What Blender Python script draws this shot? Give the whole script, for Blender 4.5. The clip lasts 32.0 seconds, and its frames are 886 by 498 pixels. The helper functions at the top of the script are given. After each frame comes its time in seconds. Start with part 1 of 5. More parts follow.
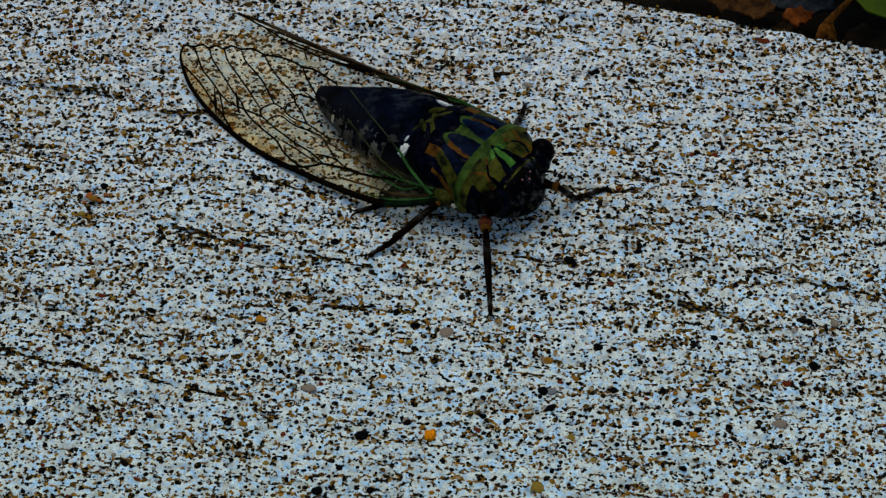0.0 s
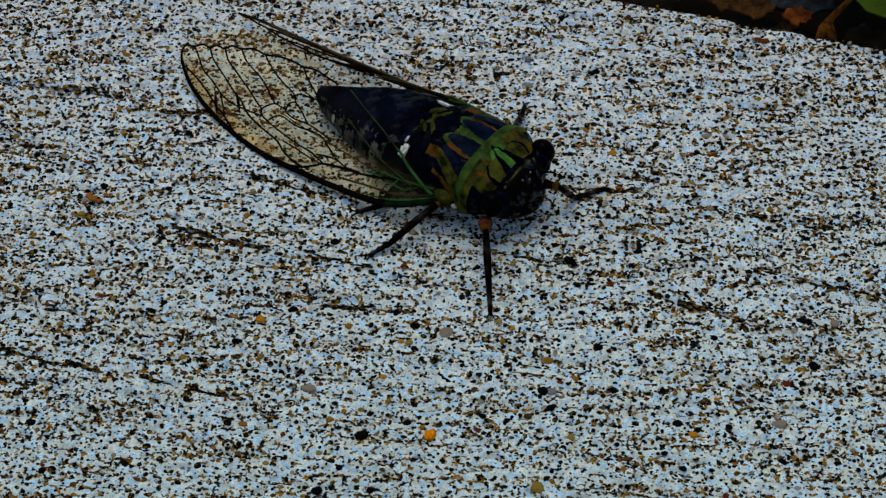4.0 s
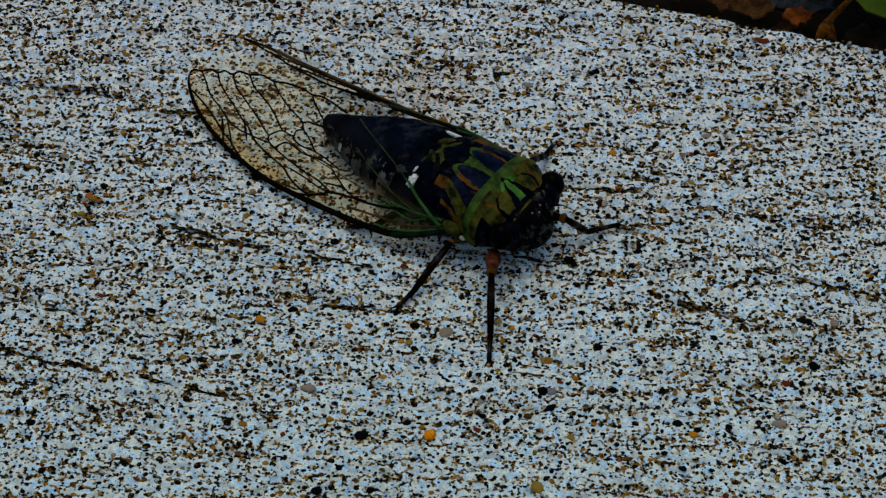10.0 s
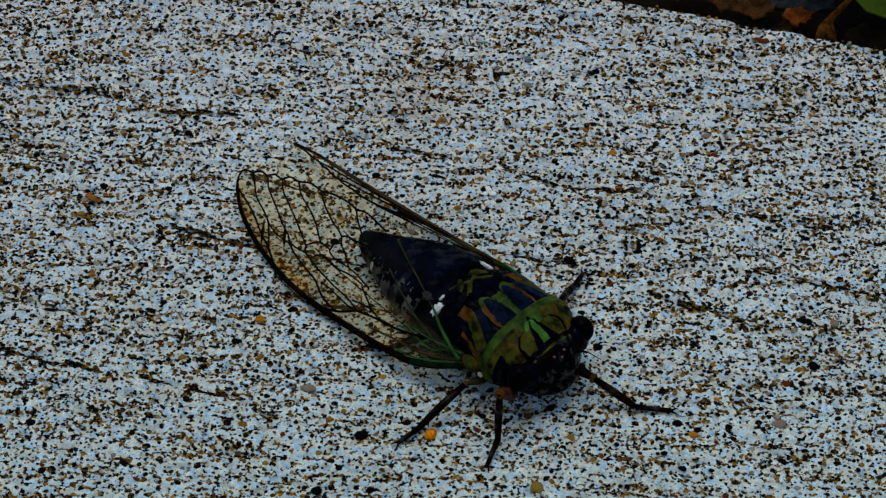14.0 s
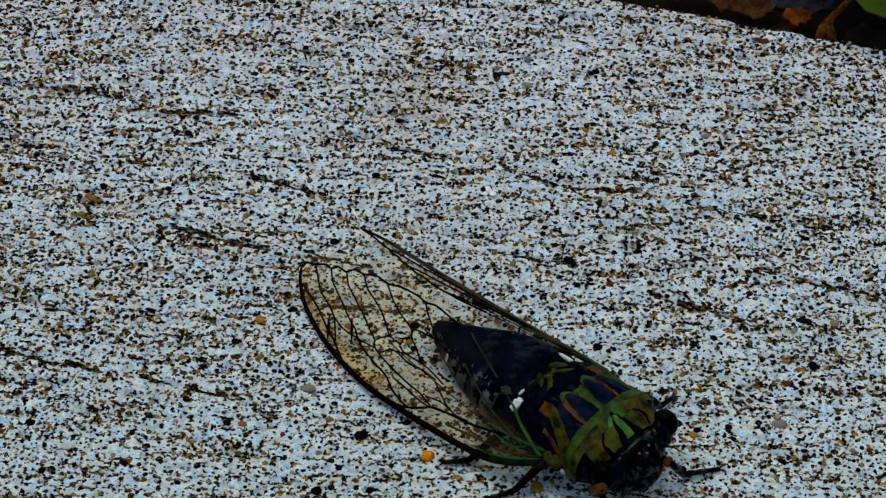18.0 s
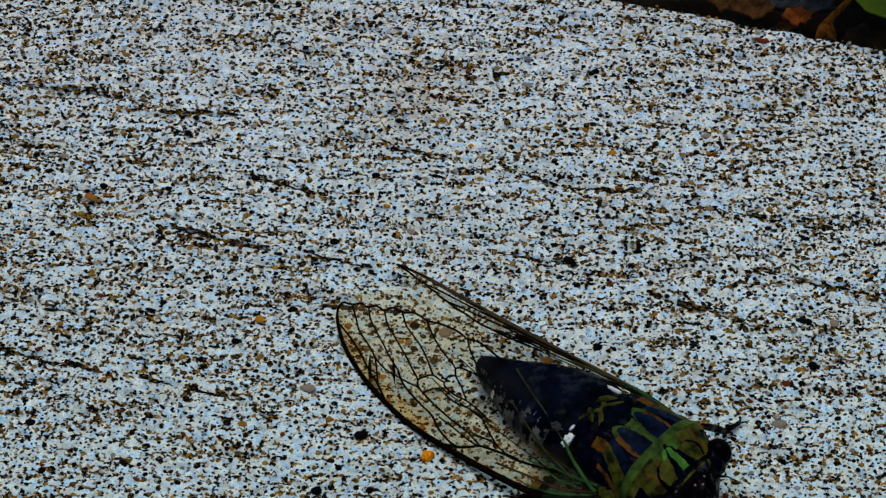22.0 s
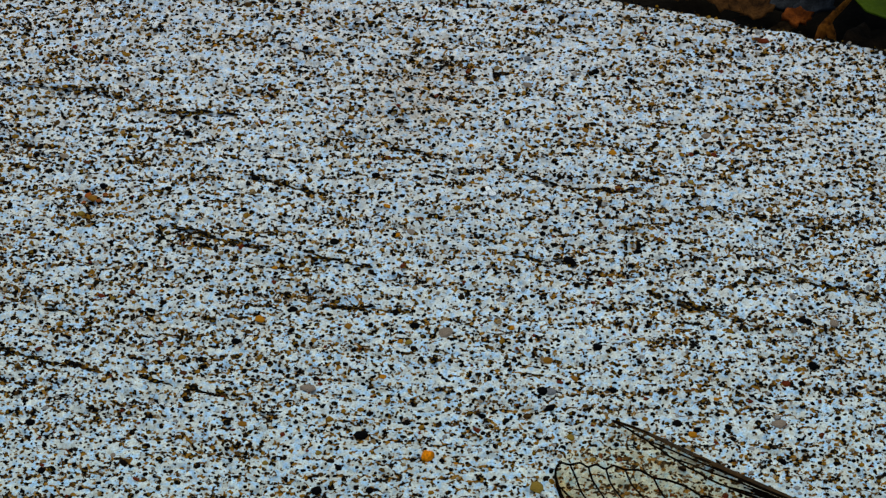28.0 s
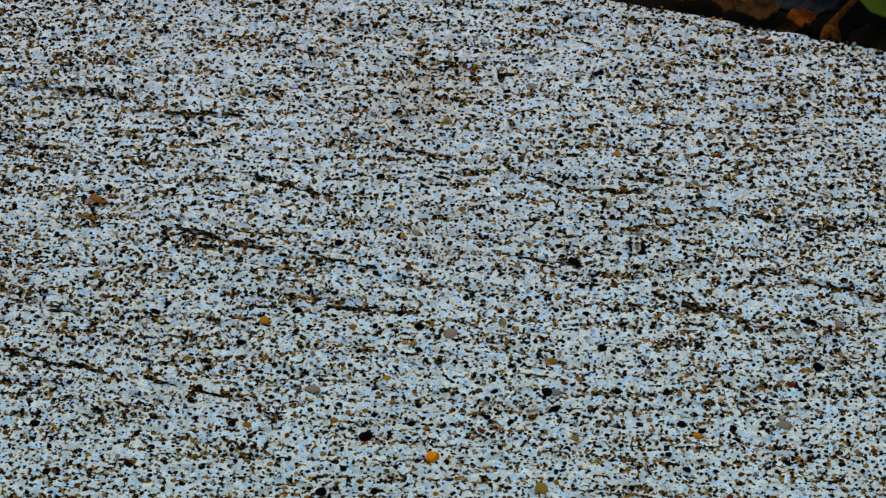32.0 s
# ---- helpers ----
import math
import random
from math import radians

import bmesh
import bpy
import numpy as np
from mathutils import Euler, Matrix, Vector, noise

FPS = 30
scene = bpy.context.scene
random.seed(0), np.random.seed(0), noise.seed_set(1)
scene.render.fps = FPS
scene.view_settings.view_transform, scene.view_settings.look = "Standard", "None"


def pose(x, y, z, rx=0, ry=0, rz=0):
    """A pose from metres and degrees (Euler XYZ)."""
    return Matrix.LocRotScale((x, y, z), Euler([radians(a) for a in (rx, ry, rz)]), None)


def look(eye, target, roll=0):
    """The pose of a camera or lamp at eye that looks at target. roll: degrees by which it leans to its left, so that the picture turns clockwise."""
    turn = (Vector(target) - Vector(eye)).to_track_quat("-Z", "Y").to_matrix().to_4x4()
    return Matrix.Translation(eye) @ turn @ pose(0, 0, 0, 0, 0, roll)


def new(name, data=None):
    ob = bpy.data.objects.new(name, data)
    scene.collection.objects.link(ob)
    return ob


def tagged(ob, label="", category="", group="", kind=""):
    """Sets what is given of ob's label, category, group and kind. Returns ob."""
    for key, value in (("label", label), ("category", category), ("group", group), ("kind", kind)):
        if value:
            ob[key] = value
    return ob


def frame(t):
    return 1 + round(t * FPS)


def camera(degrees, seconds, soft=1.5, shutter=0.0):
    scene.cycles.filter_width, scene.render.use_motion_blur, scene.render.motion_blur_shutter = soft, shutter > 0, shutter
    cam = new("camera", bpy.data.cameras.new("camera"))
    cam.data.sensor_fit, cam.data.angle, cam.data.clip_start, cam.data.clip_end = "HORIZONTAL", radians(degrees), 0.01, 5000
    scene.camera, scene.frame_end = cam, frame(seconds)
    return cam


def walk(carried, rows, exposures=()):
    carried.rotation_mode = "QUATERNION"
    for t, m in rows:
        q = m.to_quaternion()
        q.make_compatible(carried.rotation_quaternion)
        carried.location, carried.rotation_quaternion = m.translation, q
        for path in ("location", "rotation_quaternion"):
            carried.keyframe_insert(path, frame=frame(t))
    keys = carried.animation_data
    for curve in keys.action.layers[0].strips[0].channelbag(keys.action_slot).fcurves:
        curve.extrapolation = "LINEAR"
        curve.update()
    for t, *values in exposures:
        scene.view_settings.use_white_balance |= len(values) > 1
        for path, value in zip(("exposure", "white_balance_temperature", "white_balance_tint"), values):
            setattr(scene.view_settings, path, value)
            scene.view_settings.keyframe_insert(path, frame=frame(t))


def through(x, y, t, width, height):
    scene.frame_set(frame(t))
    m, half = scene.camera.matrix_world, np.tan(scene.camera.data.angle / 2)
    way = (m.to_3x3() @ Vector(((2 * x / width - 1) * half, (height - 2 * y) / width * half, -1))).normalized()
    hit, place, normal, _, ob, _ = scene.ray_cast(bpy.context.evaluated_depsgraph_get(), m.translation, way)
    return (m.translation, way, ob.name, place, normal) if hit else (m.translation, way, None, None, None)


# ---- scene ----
MM = 0.001
EYE = (0.0, -0.25393, 0.28202)


def aim(pan, tilt):
    """The tripod's pose, turned by a small pan and tilt in degrees."""
    return look(EYE, (0, 0, 0)) @ pose(0, 0, 0, tilt, pan, 0)


cam = camera(16.23, 32.0, soft=1.3)
walk(cam, [(0, aim(0, 0)), (31.0, aim(-0.012, 0)), (31.2, aim(0.0, 0.002)), (31.5, aim(0.04, 0.014)), (32, aim(0.075, 0.018))],
     exposures=[(0, -0.02, 7080.0, -3.0), (6, -0.03, 7080.0, -3.0), (8, -0.03, 7080.0, -3.0), (9, -0.14, 7080.0, -3.0), (14, -0.17, 7080.0, -3.0), (18, 0.08, 7080.0, -3.0), (20, 0.12, 7080.0, -3.0), (28, 0.12, 7080.0, -3.0), (31, 0.11, 7080.0, -3.0), (32, 0.06, 7080.0, -3.0)])

# ---- light: an overcast day under open sky ----
world = bpy.data.worlds.new("sky")
scene.world = world
world.use_nodes = True
sky = world.node_tree.nodes.new("ShaderNodeTexSky")
sky.sky_type, sky.sun_disc = "NISHITA", False
sky.sun_elevation, sky.sun_rotation = radians(81), radians(-20)
sky.air_density, sky.dust_density, sky.ozone_density = 1.0, 2.5, 1.5
background = world.node_tree.nodes["Background"]
world.node_tree.links.new(sky.outputs["Color"], background.inputs["Color"])
background.inputs["Strength"].default_value = 0.12

sun = new("sun", bpy.data.lights.new("sun", "SUN"))
sun.data.energy, sun.data.angle, sun.data.color = 0.84, radians(45), (1.0, 0.96, 0.9)
sun.matrix_world = look((-0.055, 0.15, 0.985), (0, 0, 0))


from mathutils import Quaternion

# ---- materials ----
def node(nt, kind, **values):
    n = nt.nodes.new(kind)
    for key, value in values.items():
        if key in n.inputs:
            n.inputs[key].default_value = value
        else:
            n.inputs[key.replace("_", " ")].default_value = value
    return n


def start_material(name, rough=0.6, metal=0.0, spec=0.5):
    m = bpy.data.materials.new(name)
    m.use_nodes = True
    nt = m.node_tree
    b = nt.nodes["Principled BSDF"]
    b.inputs["Roughness"].default_value = rough
    b.inputs["Metallic"].default_value = metal
    b.inputs["Specular IOR Level"].default_value = spec
    tc = nt.nodes.new("ShaderNodeTexCoord")
    return m, nt, b, tc


def ramp(nt, source, stops, constant=False):
    r = nt.nodes.new("ShaderNodeValToRGB")
    r.color_ramp.interpolation = "CONSTANT" if constant else "LINEAR"
    els = r.color_ramp.elements
    while len(els) < len(stops):
        els.new(0.5)
    for e, (at, c) in zip(els, stops):
        e.position, e.color = at, (*c, 1)
    nt.links.new(source, r.inputs["Fac"])
    return r.outputs["Color"]


def bumped(nt, b, height, distance, strength=0.6):
    bump = nt.nodes.new("ShaderNodeBump")
    bump.inputs["Strength"].default_value = strength
    bump.inputs["Distance"].default_value = distance
    nt.links.new(height, bump.inputs["Height"])
    nt.links.new(bump.outputs["Normal"], b.inputs["Normal"])


def cuticle(name, dark, light, rough=0.35, scale=900, spec=0.14, coat=0.0, glints=0.0):
    """Insect shell: two tones in soft mottling, with fine pits."""
    m, nt, b, tc = start_material(name, rough, 0, spec)
    n1 = node(nt, "ShaderNodeTexNoise", Scale=scale, Detail=4.0, Roughness=0.6)
    n2 = node(nt, "ShaderNodeTexNoise", Scale=scale * 6, Detail=3.0)
    for n in (n1, n2):
        nt.links.new(tc.outputs["Object"], n.inputs["Vector"])
    nt.links.new(ramp(nt, n1.outputs["Fac"], [(0.36, dark), (0.64, light)]), b.inputs["Base Color"])
    rr = node(nt, "ShaderNodeMapRange", To_Min=rough * 0.7, To_Max=min(1.0, rough * 1.4))
    nt.links.new(n1.outputs["Fac"], rr.inputs["Value"])
    nt.links.new(rr.outputs["Result"], b.inputs["Roughness"])
    b.inputs["Coat Weight"].default_value = coat
    b.inputs["Coat Roughness"].default_value = 0.12
    if glints:
        # polished specks and wrinkles among the dull ground
        n3 = node(nt, "ShaderNodeTexNoise", Scale=scale * 1.1, Detail=4.0, Roughness=0.65)
        nt.links.new(tc.outputs["Object"], n3.inputs["Vector"])
        sp = node(nt, "ShaderNodeMapRange", From_Min=0.54, From_Max=0.76, To_Min=spec, To_Max=glints)
        nt.links.new(n3.outputs["Fac"], sp.inputs["Value"])
        nt.links.new(sp.outputs["Result"], b.inputs["Specular IOR Level"])
        bumped(nt, b, n3.outputs["Fac"], 0.0002, 0.4)
    else:
        bumped(nt, b, n2.outputs["Fac"], 0.00004, 0.3)
    return m


BLACK = cuticle("black_cuticle", (0.0003, 0.0004, 0.001), (0.001, 0.0018, 0.007), 0.25, 700, 0.004, glints=0.16)
NAVY = cuticle("navy_cuticle", (0.0008, 0.0016, 0.005), (0.003, 0.009, 0.030), 0.3, 420, 0.006, glints=0.12)
ABDOMEN = cuticle("abdomen_cuticle", (0.0003, 0.0005, 0.0014), (0.0016, 0.0034, 0.011), 0.28, 330, 0.004, glints=0.2)
HEAD_DARK = cuticle("head_cuticle", (0.0003, 0.0004, 0.001), (0.003, 0.0024, 0.003), 0.2, 700, 0.006, glints=0.9)
GREEN = cuticle("green_cuticle", (0.005, 0.014, 0.0014), (0.040, 0.076, 0.010), 0.42, 500, 0.04)
BRIGHT_GREEN = cuticle("bright_green_cuticle", (0.016, 0.06, 0.006), (0.06, 0.17, 0.024), 0.4, 600, 0.06)
OLIVE = cuticle("olive_cuticle", (0.003, 0.005, 0.0006), (0.058, 0.058, 0.007), 0.5, 600, 0.03)
RUST = cuticle("rust_cuticle", (0.014, 0.007, 0.0008), (0.12, 0.045, 0.005), 0.45, 600, 0.03)
LEG_DARK = cuticle("leg_dark_cuticle", (0.0005, 0.0004, 0.0003), (0.007, 0.003, 0.0014), 0.3, 600, 0.004, glints=0.3)
LEG_RED = cuticle("leg_reddish_cuticle", (0.002, 0.001, 0.0008), (0.10, 0.026, 0.014), 0.35, 800, 0.02, glints=0.5)
LEG_OLIVE = cuticle("leg_olive_cuticle", (0.003, 0.0024, 0.001), (0.05, 0.043, 0.016), 0.45, 500, 0.05)
PALE_JOINT = cuticle("pale_reddish_joint", (0.10, 0.05, 0.035), (0.62, 0.55, 0.48), 0.5, 450)
PALE = cuticle("pale_membrane", (0.22, 0.2, 0.16), (0.6, 0.58, 0.52), 0.6, 900)
FROST = cuticle("grey_frosting", (0.006, 0.0065, 0.008), (0.075, 0.071, 0.07), 0.5, 420, 0.02, glints=0.3)
WHITE = cuticle("white_wax", (0.55, 0.57, 0.6), (0.85, 0.87, 0.9), 0.7, 1500)
VEIN_DARK = cuticle("vein_dark", (0.0004, 0.0003, 0.0002), (0.0035, 0.0018, 0.0008), 0.5, 700, 0.01)
VEIN_GREEN = cuticle("vein_green", (0.005, 0.020, 0.004), (0.026, 0.09, 0.020), 0.4, 500, 0.06)
VEIN_BOTTLE = cuticle("vein_bottle_green", (0.0006, 0.001, 0.0005), (0.0035, 0.010, 0.0035), 0.4, 500, 0.02)
VEIN_OLIVE = cuticle("vein_olive", (0.006, 0.007, 0.002), (0.034, 0.044, 0.014), 0.45, 500, 0.05)
VEIN_RUST = cuticle("vein_rust", (0.008, 0.005, 0.0015), (0.06, 0.028, 0.006), 0.45, 500, 0.1)

m, nt, b, tc = start_material("eye_gloss", 0.12, 0, 0.012)
n1 = node(nt, "ShaderNodeTexVoronoi", Scale=14000.0)
nt.links.new(tc.outputs["Object"], n1.inputs["Vector"])
n2 = node(nt, "ShaderNodeTexNoise", Scale=500.0)
nt.links.new(tc.outputs["Object"], n2.inputs["Vector"])
nt.links.new(ramp(nt, n2.outputs["Fac"], [(0.3, (0.0004, 0.0004, 0.0008)), (0.8, (0.0015, 0.0012, 0.002))]), b.inputs["Base Color"])
bumped(nt, b, n1.outputs["Distance"], 0.000004, 0.1)
EYE_GLOSS = m

m, nt, b, tc = start_material("ocellus_red", 0.1, 0, 0.7)
b.inputs["Base Color"].default_value = (0.10, 0.025, 0.025, 1)
OCELLUS = m


def membrane(name, tint, cover, through):
    """Clear wing skin: mostly see-through, tinted, with a faint sheen and creases."""
    m, nt, b, tc = start_material(name, 0.3, 0, 0.12)
    n1 = node(nt, "ShaderNodeTexNoise", Scale=260.0, Detail=4.0)
    n2 = node(nt, "ShaderNodeTexNoise", Scale=900.0, Detail=3.0)
    for n in (n1, n2):
        nt.links.new(tc.outputs["Object"], n.inputs["Vector"])
    nt.links.new(ramp(nt, n1.outputs["Fac"], [(0.35, tuple(c * 0.6 for c in tint)), (0.7, tint)]), b.inputs["Base Color"])
    bumped(nt, b, n2.outputs["Fac"], 0.0002, 0.5)
    clear = nt.nodes.new("ShaderNodeBsdfTransparent")
    clear.inputs["Color"].default_value = (*through, 1)
    mix = nt.nodes.new("ShaderNodeMixShader")
    rng = node(nt, "ShaderNodeMapRange", From_Min=0.3, From_Max=0.75, To_Min=cover * 0.4, To_Max=cover * 1.6)
    nt.links.new(n1.outputs["Fac"], rng.inputs["Value"])
    nt.links.new(rng.outputs["Result"], mix.inputs["Fac"])
    nt.links.new(clear.outputs["BSDF"], mix.inputs[1])
    nt.links.new(b.outputs["BSDF"], mix.inputs[2])
    nt.links.new(mix.outputs["Shader"], nt.nodes["Material Output"].inputs["Surface"])
    return m


MEMBRANE = membrane("wing_membrane", (0.58, 0.35, 0.14), 0.08, (1.0, 0.95, 0.82))
# next two: dark body and shadow beneath the wing base, painted into the skin
MEMBRANE_BASE = membrane("wing_membrane_shaded_base", (0.018, 0.017, 0.006), 0.55, (0.5, 0.44, 0.30))
MEMBRANE_MID = membrane("wing_membrane_half_shaded", (0.06, 0.05, 0.02), 0.17, (0.88, 0.79, 0.60))
MEMBRANE_AMBER = membrane("wing_membrane_amber", (0.40, 0.17, 0.03), 0.15, (0.98, 0.84, 0.58))
MEMBRANE_CLEAR = membrane("wing_membrane_over_body", (0.1, 0.1, 0.12), 0.015, (0.97, 0.95, 0.92))
MEMBRANE_HIND = membrane("hindwing_membrane", (0.2, 0.15, 0.08), 0.01, (1.0, 0.98, 0.94))

# broom-finished concrete: bluish grey cement paste, fine dark pores, faint stains
m, nt, b, tc = start_material("broomed_concrete", 0.9, 0, 0.1)
turn = nt.nodes.new("ShaderNodeMapping")
turn.inputs["Rotation"].default_value = (0, 0, radians(11))
turn.inputs["Scale"].default_value = (0.92, 0.95, 1.0)
nt.links.new(tc.outputs["Object"], turn.inputs["Vector"])
paste = node(nt, "ShaderNodeTexNoise", Scale=900.0, Detail=4.0, Roughness=0.6)
crust = node(nt, "ShaderNodeTexNoise", Scale=1750.0, Detail=1.4, Roughness=0.5)
stain = node(nt, "ShaderNodeTexNoise", Scale=38.0, Detail=3.0)
pores = node(nt, "ShaderNodeTexVoronoi", Scale=1720.0, Randomness=1.0)
warm = node(nt, "ShaderNodeTexNoise", Scale=420.0, Detail=3.0)
hue = node(nt, "ShaderNodeTexNoise", Scale=1300.0, Detail=1.0)
score = node(nt, "ShaderNodeTexNoise", Scale=760.0, Detail=2.0, Roughness=0.6)
long_way = nt.nodes.new("ShaderNodeMapping")
long_way.inputs["Rotation"].default_value = (0, 0, radians(11))
long_way.inputs["Scale"].default_value = (0.11, 1.0, 1.0)
nt.links.new(tc.outputs["Object"], long_way.inputs["Vector"])
nt.links.new(long_way.outputs["Vector"], score.inputs["Vector"])
warp = node(nt, "ShaderNodeTexNoise", Scale=2600.0, Detail=1.0)
nt.links.new(tc.outputs["Object"], warp.inputs["Vector"])
centred = nt.nodes.new("ShaderNodeVectorMath")
centred.operation = "SUBTRACT"
centred.inputs[1].default_value = (0.5, 0.5, 0.5)
nt.links.new(warp.outputs["Color"], centred.inputs[0])
shift = nt.nodes.new("ShaderNodeVectorMath")
shift.operation = "MULTIPLY_ADD"
shift.inputs[1].default_value = (0.0007, 0.0005, 0.0)
nt.links.new(centred.outputs["Vector"], shift.inputs[0])
nt.links.new(turn.outputs["Vector"], shift.inputs[2])
fines = node(nt, "ShaderNodeTexVoronoi", Scale=2750.0, Randomness=1.0)
for n in (paste, crust):
    nt.links.new(turn.outputs["Vector"], n.inputs["Vector"])
for n in (pores, fines):
    nt.links.new(shift.outputs["Vector"], n.inputs["Vector"])
for n in (stain, warm, hue):
    nt.links.new(tc.outputs["Object"], n.inputs["Vector"])


def blend(kind, fac, a, c):
    """Mix two colours; each of fac, a and c is a socket or a plain value."""
    mx = nt.nodes.new("ShaderNodeMix")
    mx.data_type, mx.blend_type = "RGBA", kind
    for at, value in ((0, fac), (6, a), (7, c)):
        if isinstance(value, (float, tuple)):
            mx.inputs[at].default_value = value
        else:
            nt.links.new(value, mx.inputs[at])
    return mx.outputs[2]


def sums(kind, a, c):
    mt = nt.nodes.new("ShaderNodeMath")
    mt.operation = kind
    for at, value in ((0, a), (1, c)):
        if isinstance(value, float):
            mt.inputs[at].default_value = value
        else:
            nt.links.new(value, mt.inputs[at])
    return mt.outputs[0]


cement = ramp(nt, paste.outputs["Fac"], [(0.32, (0.44, 0.49, 0.51)), (0.48, (0.575, 0.645, 0.69)), (0.62, (0.71, 0.78, 0.80))])
cement = blend("MIX", ramp(nt, warm.outputs["Fac"], [(0.5, (0, 0, 0)), (0.75, (0.4, 0.4, 0.4))]), cement, (0.46, 0.41, 0.31, 1.0))
tone = node(nt, "ShaderNodeTexNoise", Scale=1100.0, Detail=2.0)
nt.links.new(tc.outputs["Object"], tone.inputs["Vector"])
cement = blend("MULTIPLY", 1.0, cement, ramp(nt, tone.outputs["Fac"], [(0.36, (1.02, 0.96, 0.87)), (0.5, (0.985, 1, 1.01)), (0.62, (0.70, 0.945, 1.23))]))
# an old brownish spill with a ragged rim
spill = node(nt, "ShaderNodeTexNoise", Scale=90.0, Detail=4.0)
nt.links.new(tc.outputs["Object"], spill.inputs["Vector"])
spot = nt.nodes.new("ShaderNodeVectorMath")
spot.operation = "DISTANCE"
nt.links.new(tc.outputs["Object"], spot.inputs[0])
spot.inputs[1].default_value = (-0.003, 0.0265, 0)
ragged = sums("ADD", sums("MULTIPLY", spot.outputs["Value"], 100.0), spill.outputs["Fac"])
cement = blend("MULTIPLY", 1.0, cement, ramp(nt, sums("MULTIPLY", ragged, 0.5), [(0.3, (0.92, 0.83, 0.76)), (0.75, (1, 1, 1))]))
cement = blend("MULTIPLY", 1.0, cement, ramp(nt, stain.outputs["Fac"], [(0.32, (0.91, 0.905, 0.90)), (0.6, (1, 1, 1))]))
# tint warmer towards the bed, cooler away from it, with an uneven change
place_y = nt.nodes.new("ShaderNodeSeparateXYZ")
nt.links.new(tc.outputs["Object"], place_y.inputs["Vector"])
warmth = node(nt, "ShaderNodeMapRange", From_Min=-0.045, From_Max=0.045)
nt.links.new(sums("ADD", place_y.outputs["Y"], sums("MULTIPLY", sums("SUBTRACT", spill.outputs["Fac"], 0.5), 0.03)), warmth.inputs["Value"])
cement = blend("MULTIPLY", 1.0, cement, ramp(nt, warmth.outputs["Result"], [(0.0, (0.95, 1.005, 1.0)), (1.0, (1.06, 0.99, 1.0))]))
# dark hollows between cement crumbs, lined up by the broom: dirt and painted shade
depth = sums("ADD", crust.outputs["Fac"], sums("MULTIPLY", score.outputs["Fac"], 0.5))
depth = sums("ADD", depth, sums("MULTIPLY", stain.outputs["Fac"], -0.03))
where = nt.nodes.new("ShaderNodeSeparateXYZ")
nt.links.new(tc.outputs["Object"], where.inputs["Vector"])
# more dark grit towards both sides, standing in for brightness falling off there
aside = sums("MINIMUM", sums("ABSOLUTE", where.outputs["X"], 0.0), 0.055)
depth = sums("ADD", depth, sums("MULTIPLY", aside, 0.35))
hollow = node(nt, "ShaderNodeMapRange", From_Min=0.80, From_Max=0.845)
nt.links.new(depth, hollow.inputs["Value"])
dirt = ramp(nt, hue.outputs["Fac"], [(0.0, (0.001, 0.001, 0.0012)), (0.46, (0.003, 0.0022, 0.0015)), (0.51, (0.06, 0.03, 0.005)), (0.59, (0.26, 0.125, 0.014))])
core = node(nt, "ShaderNodeMapRange", From_Min=0.81, From_Max=0.86)
nt.links.new(depth, core.inputs["Value"])
dirt = blend("MIX", core.outputs["Result"], (0.27, 0.14, 0.012, 1.0), dirt)
cement = blend("MIX", hollow.outputs["Result"], cement, dirt)
# sand grains: only some cells hold one, of a size of its own
lines = sums("MULTIPLY", sums("SUBTRACT", score.outputs["Fac"], 0.5), 1.9)
lines = sums("ADD", lines, sums("MULTIPLY", aside, 0.9))
thin = node(nt, "ShaderNodeMapRange", From_Min=-0.040, From_Max=-0.014, To_Min=-0.07, To_Max=0.0)
nt.links.new(where.outputs["Y"], thin.inputs["Value"])
lines = sums("ADD", lines, thin.outputs["Result"])
grit_fine = node(nt, "ShaderNodeTexNoise", Scale=4200.0, Detail=2.0, Roughness=0.7)
nt.links.new(tc.outputs["Object"], grit_fine.inputs["Vector"])
bare = blend("MULTIPLY", 1.0, cement, ramp(nt, grit_fine.outputs["Fac"], [(0.34, (0.72, 0.72, 0.71)), (0.5, (0.98, 0.98, 0.98)), (0.66, (1.16, 1.16, 1.17))]))
holes = hollow.outputs["Result"]
for cells, least, most in ((fines, 0.72, 0.40), (pores, 0.53, 0.54)):
    split = nt.nodes.new("ShaderNodeSeparateColor")
    nt.links.new(cells.outputs["Color"], split.inputs["Color"])
    size = node(nt, "ShaderNodeMapRange", From_Min=least, From_Max=1.0, To_Min=0.0, To_Max=most)
    nt.links.new(sums("ADD", split.outputs["Red"], lines), size.inputs["Value"])
    mask = node(nt, "ShaderNodeMapRange", From_Min=0.0, From_Max=0.07)
    nt.links.new(sums("SUBTRACT", size.outputs["Result"], cells.outputs["Distance"]), mask.inputs["Value"])
    speck = ramp(nt, split.outputs["Green"], [(0.0, (0.001, 0.001, 0.001)), (0.48, (0.014, 0.009, 0.004)), (0.64, (0.10, 0.05, 0.012)), (0.78, (0.28, 0.15, 0.03)), (0.90, (0.30, 0.22, 0.12)), (0.96, (0.30, 0.29, 0.28))], True)
    bare = blend("MIX", mask.outputs["Result"], bare, speck)
    holes = sums("ADD", holes, mask.outputs["Result"])
nt.links.new(bare, b.inputs["Base Color"])
bumped(nt, b, sums("SUBTRACT", paste.outputs["Fac"], holes), 0.0002, 0.7)
CONCRETE = m


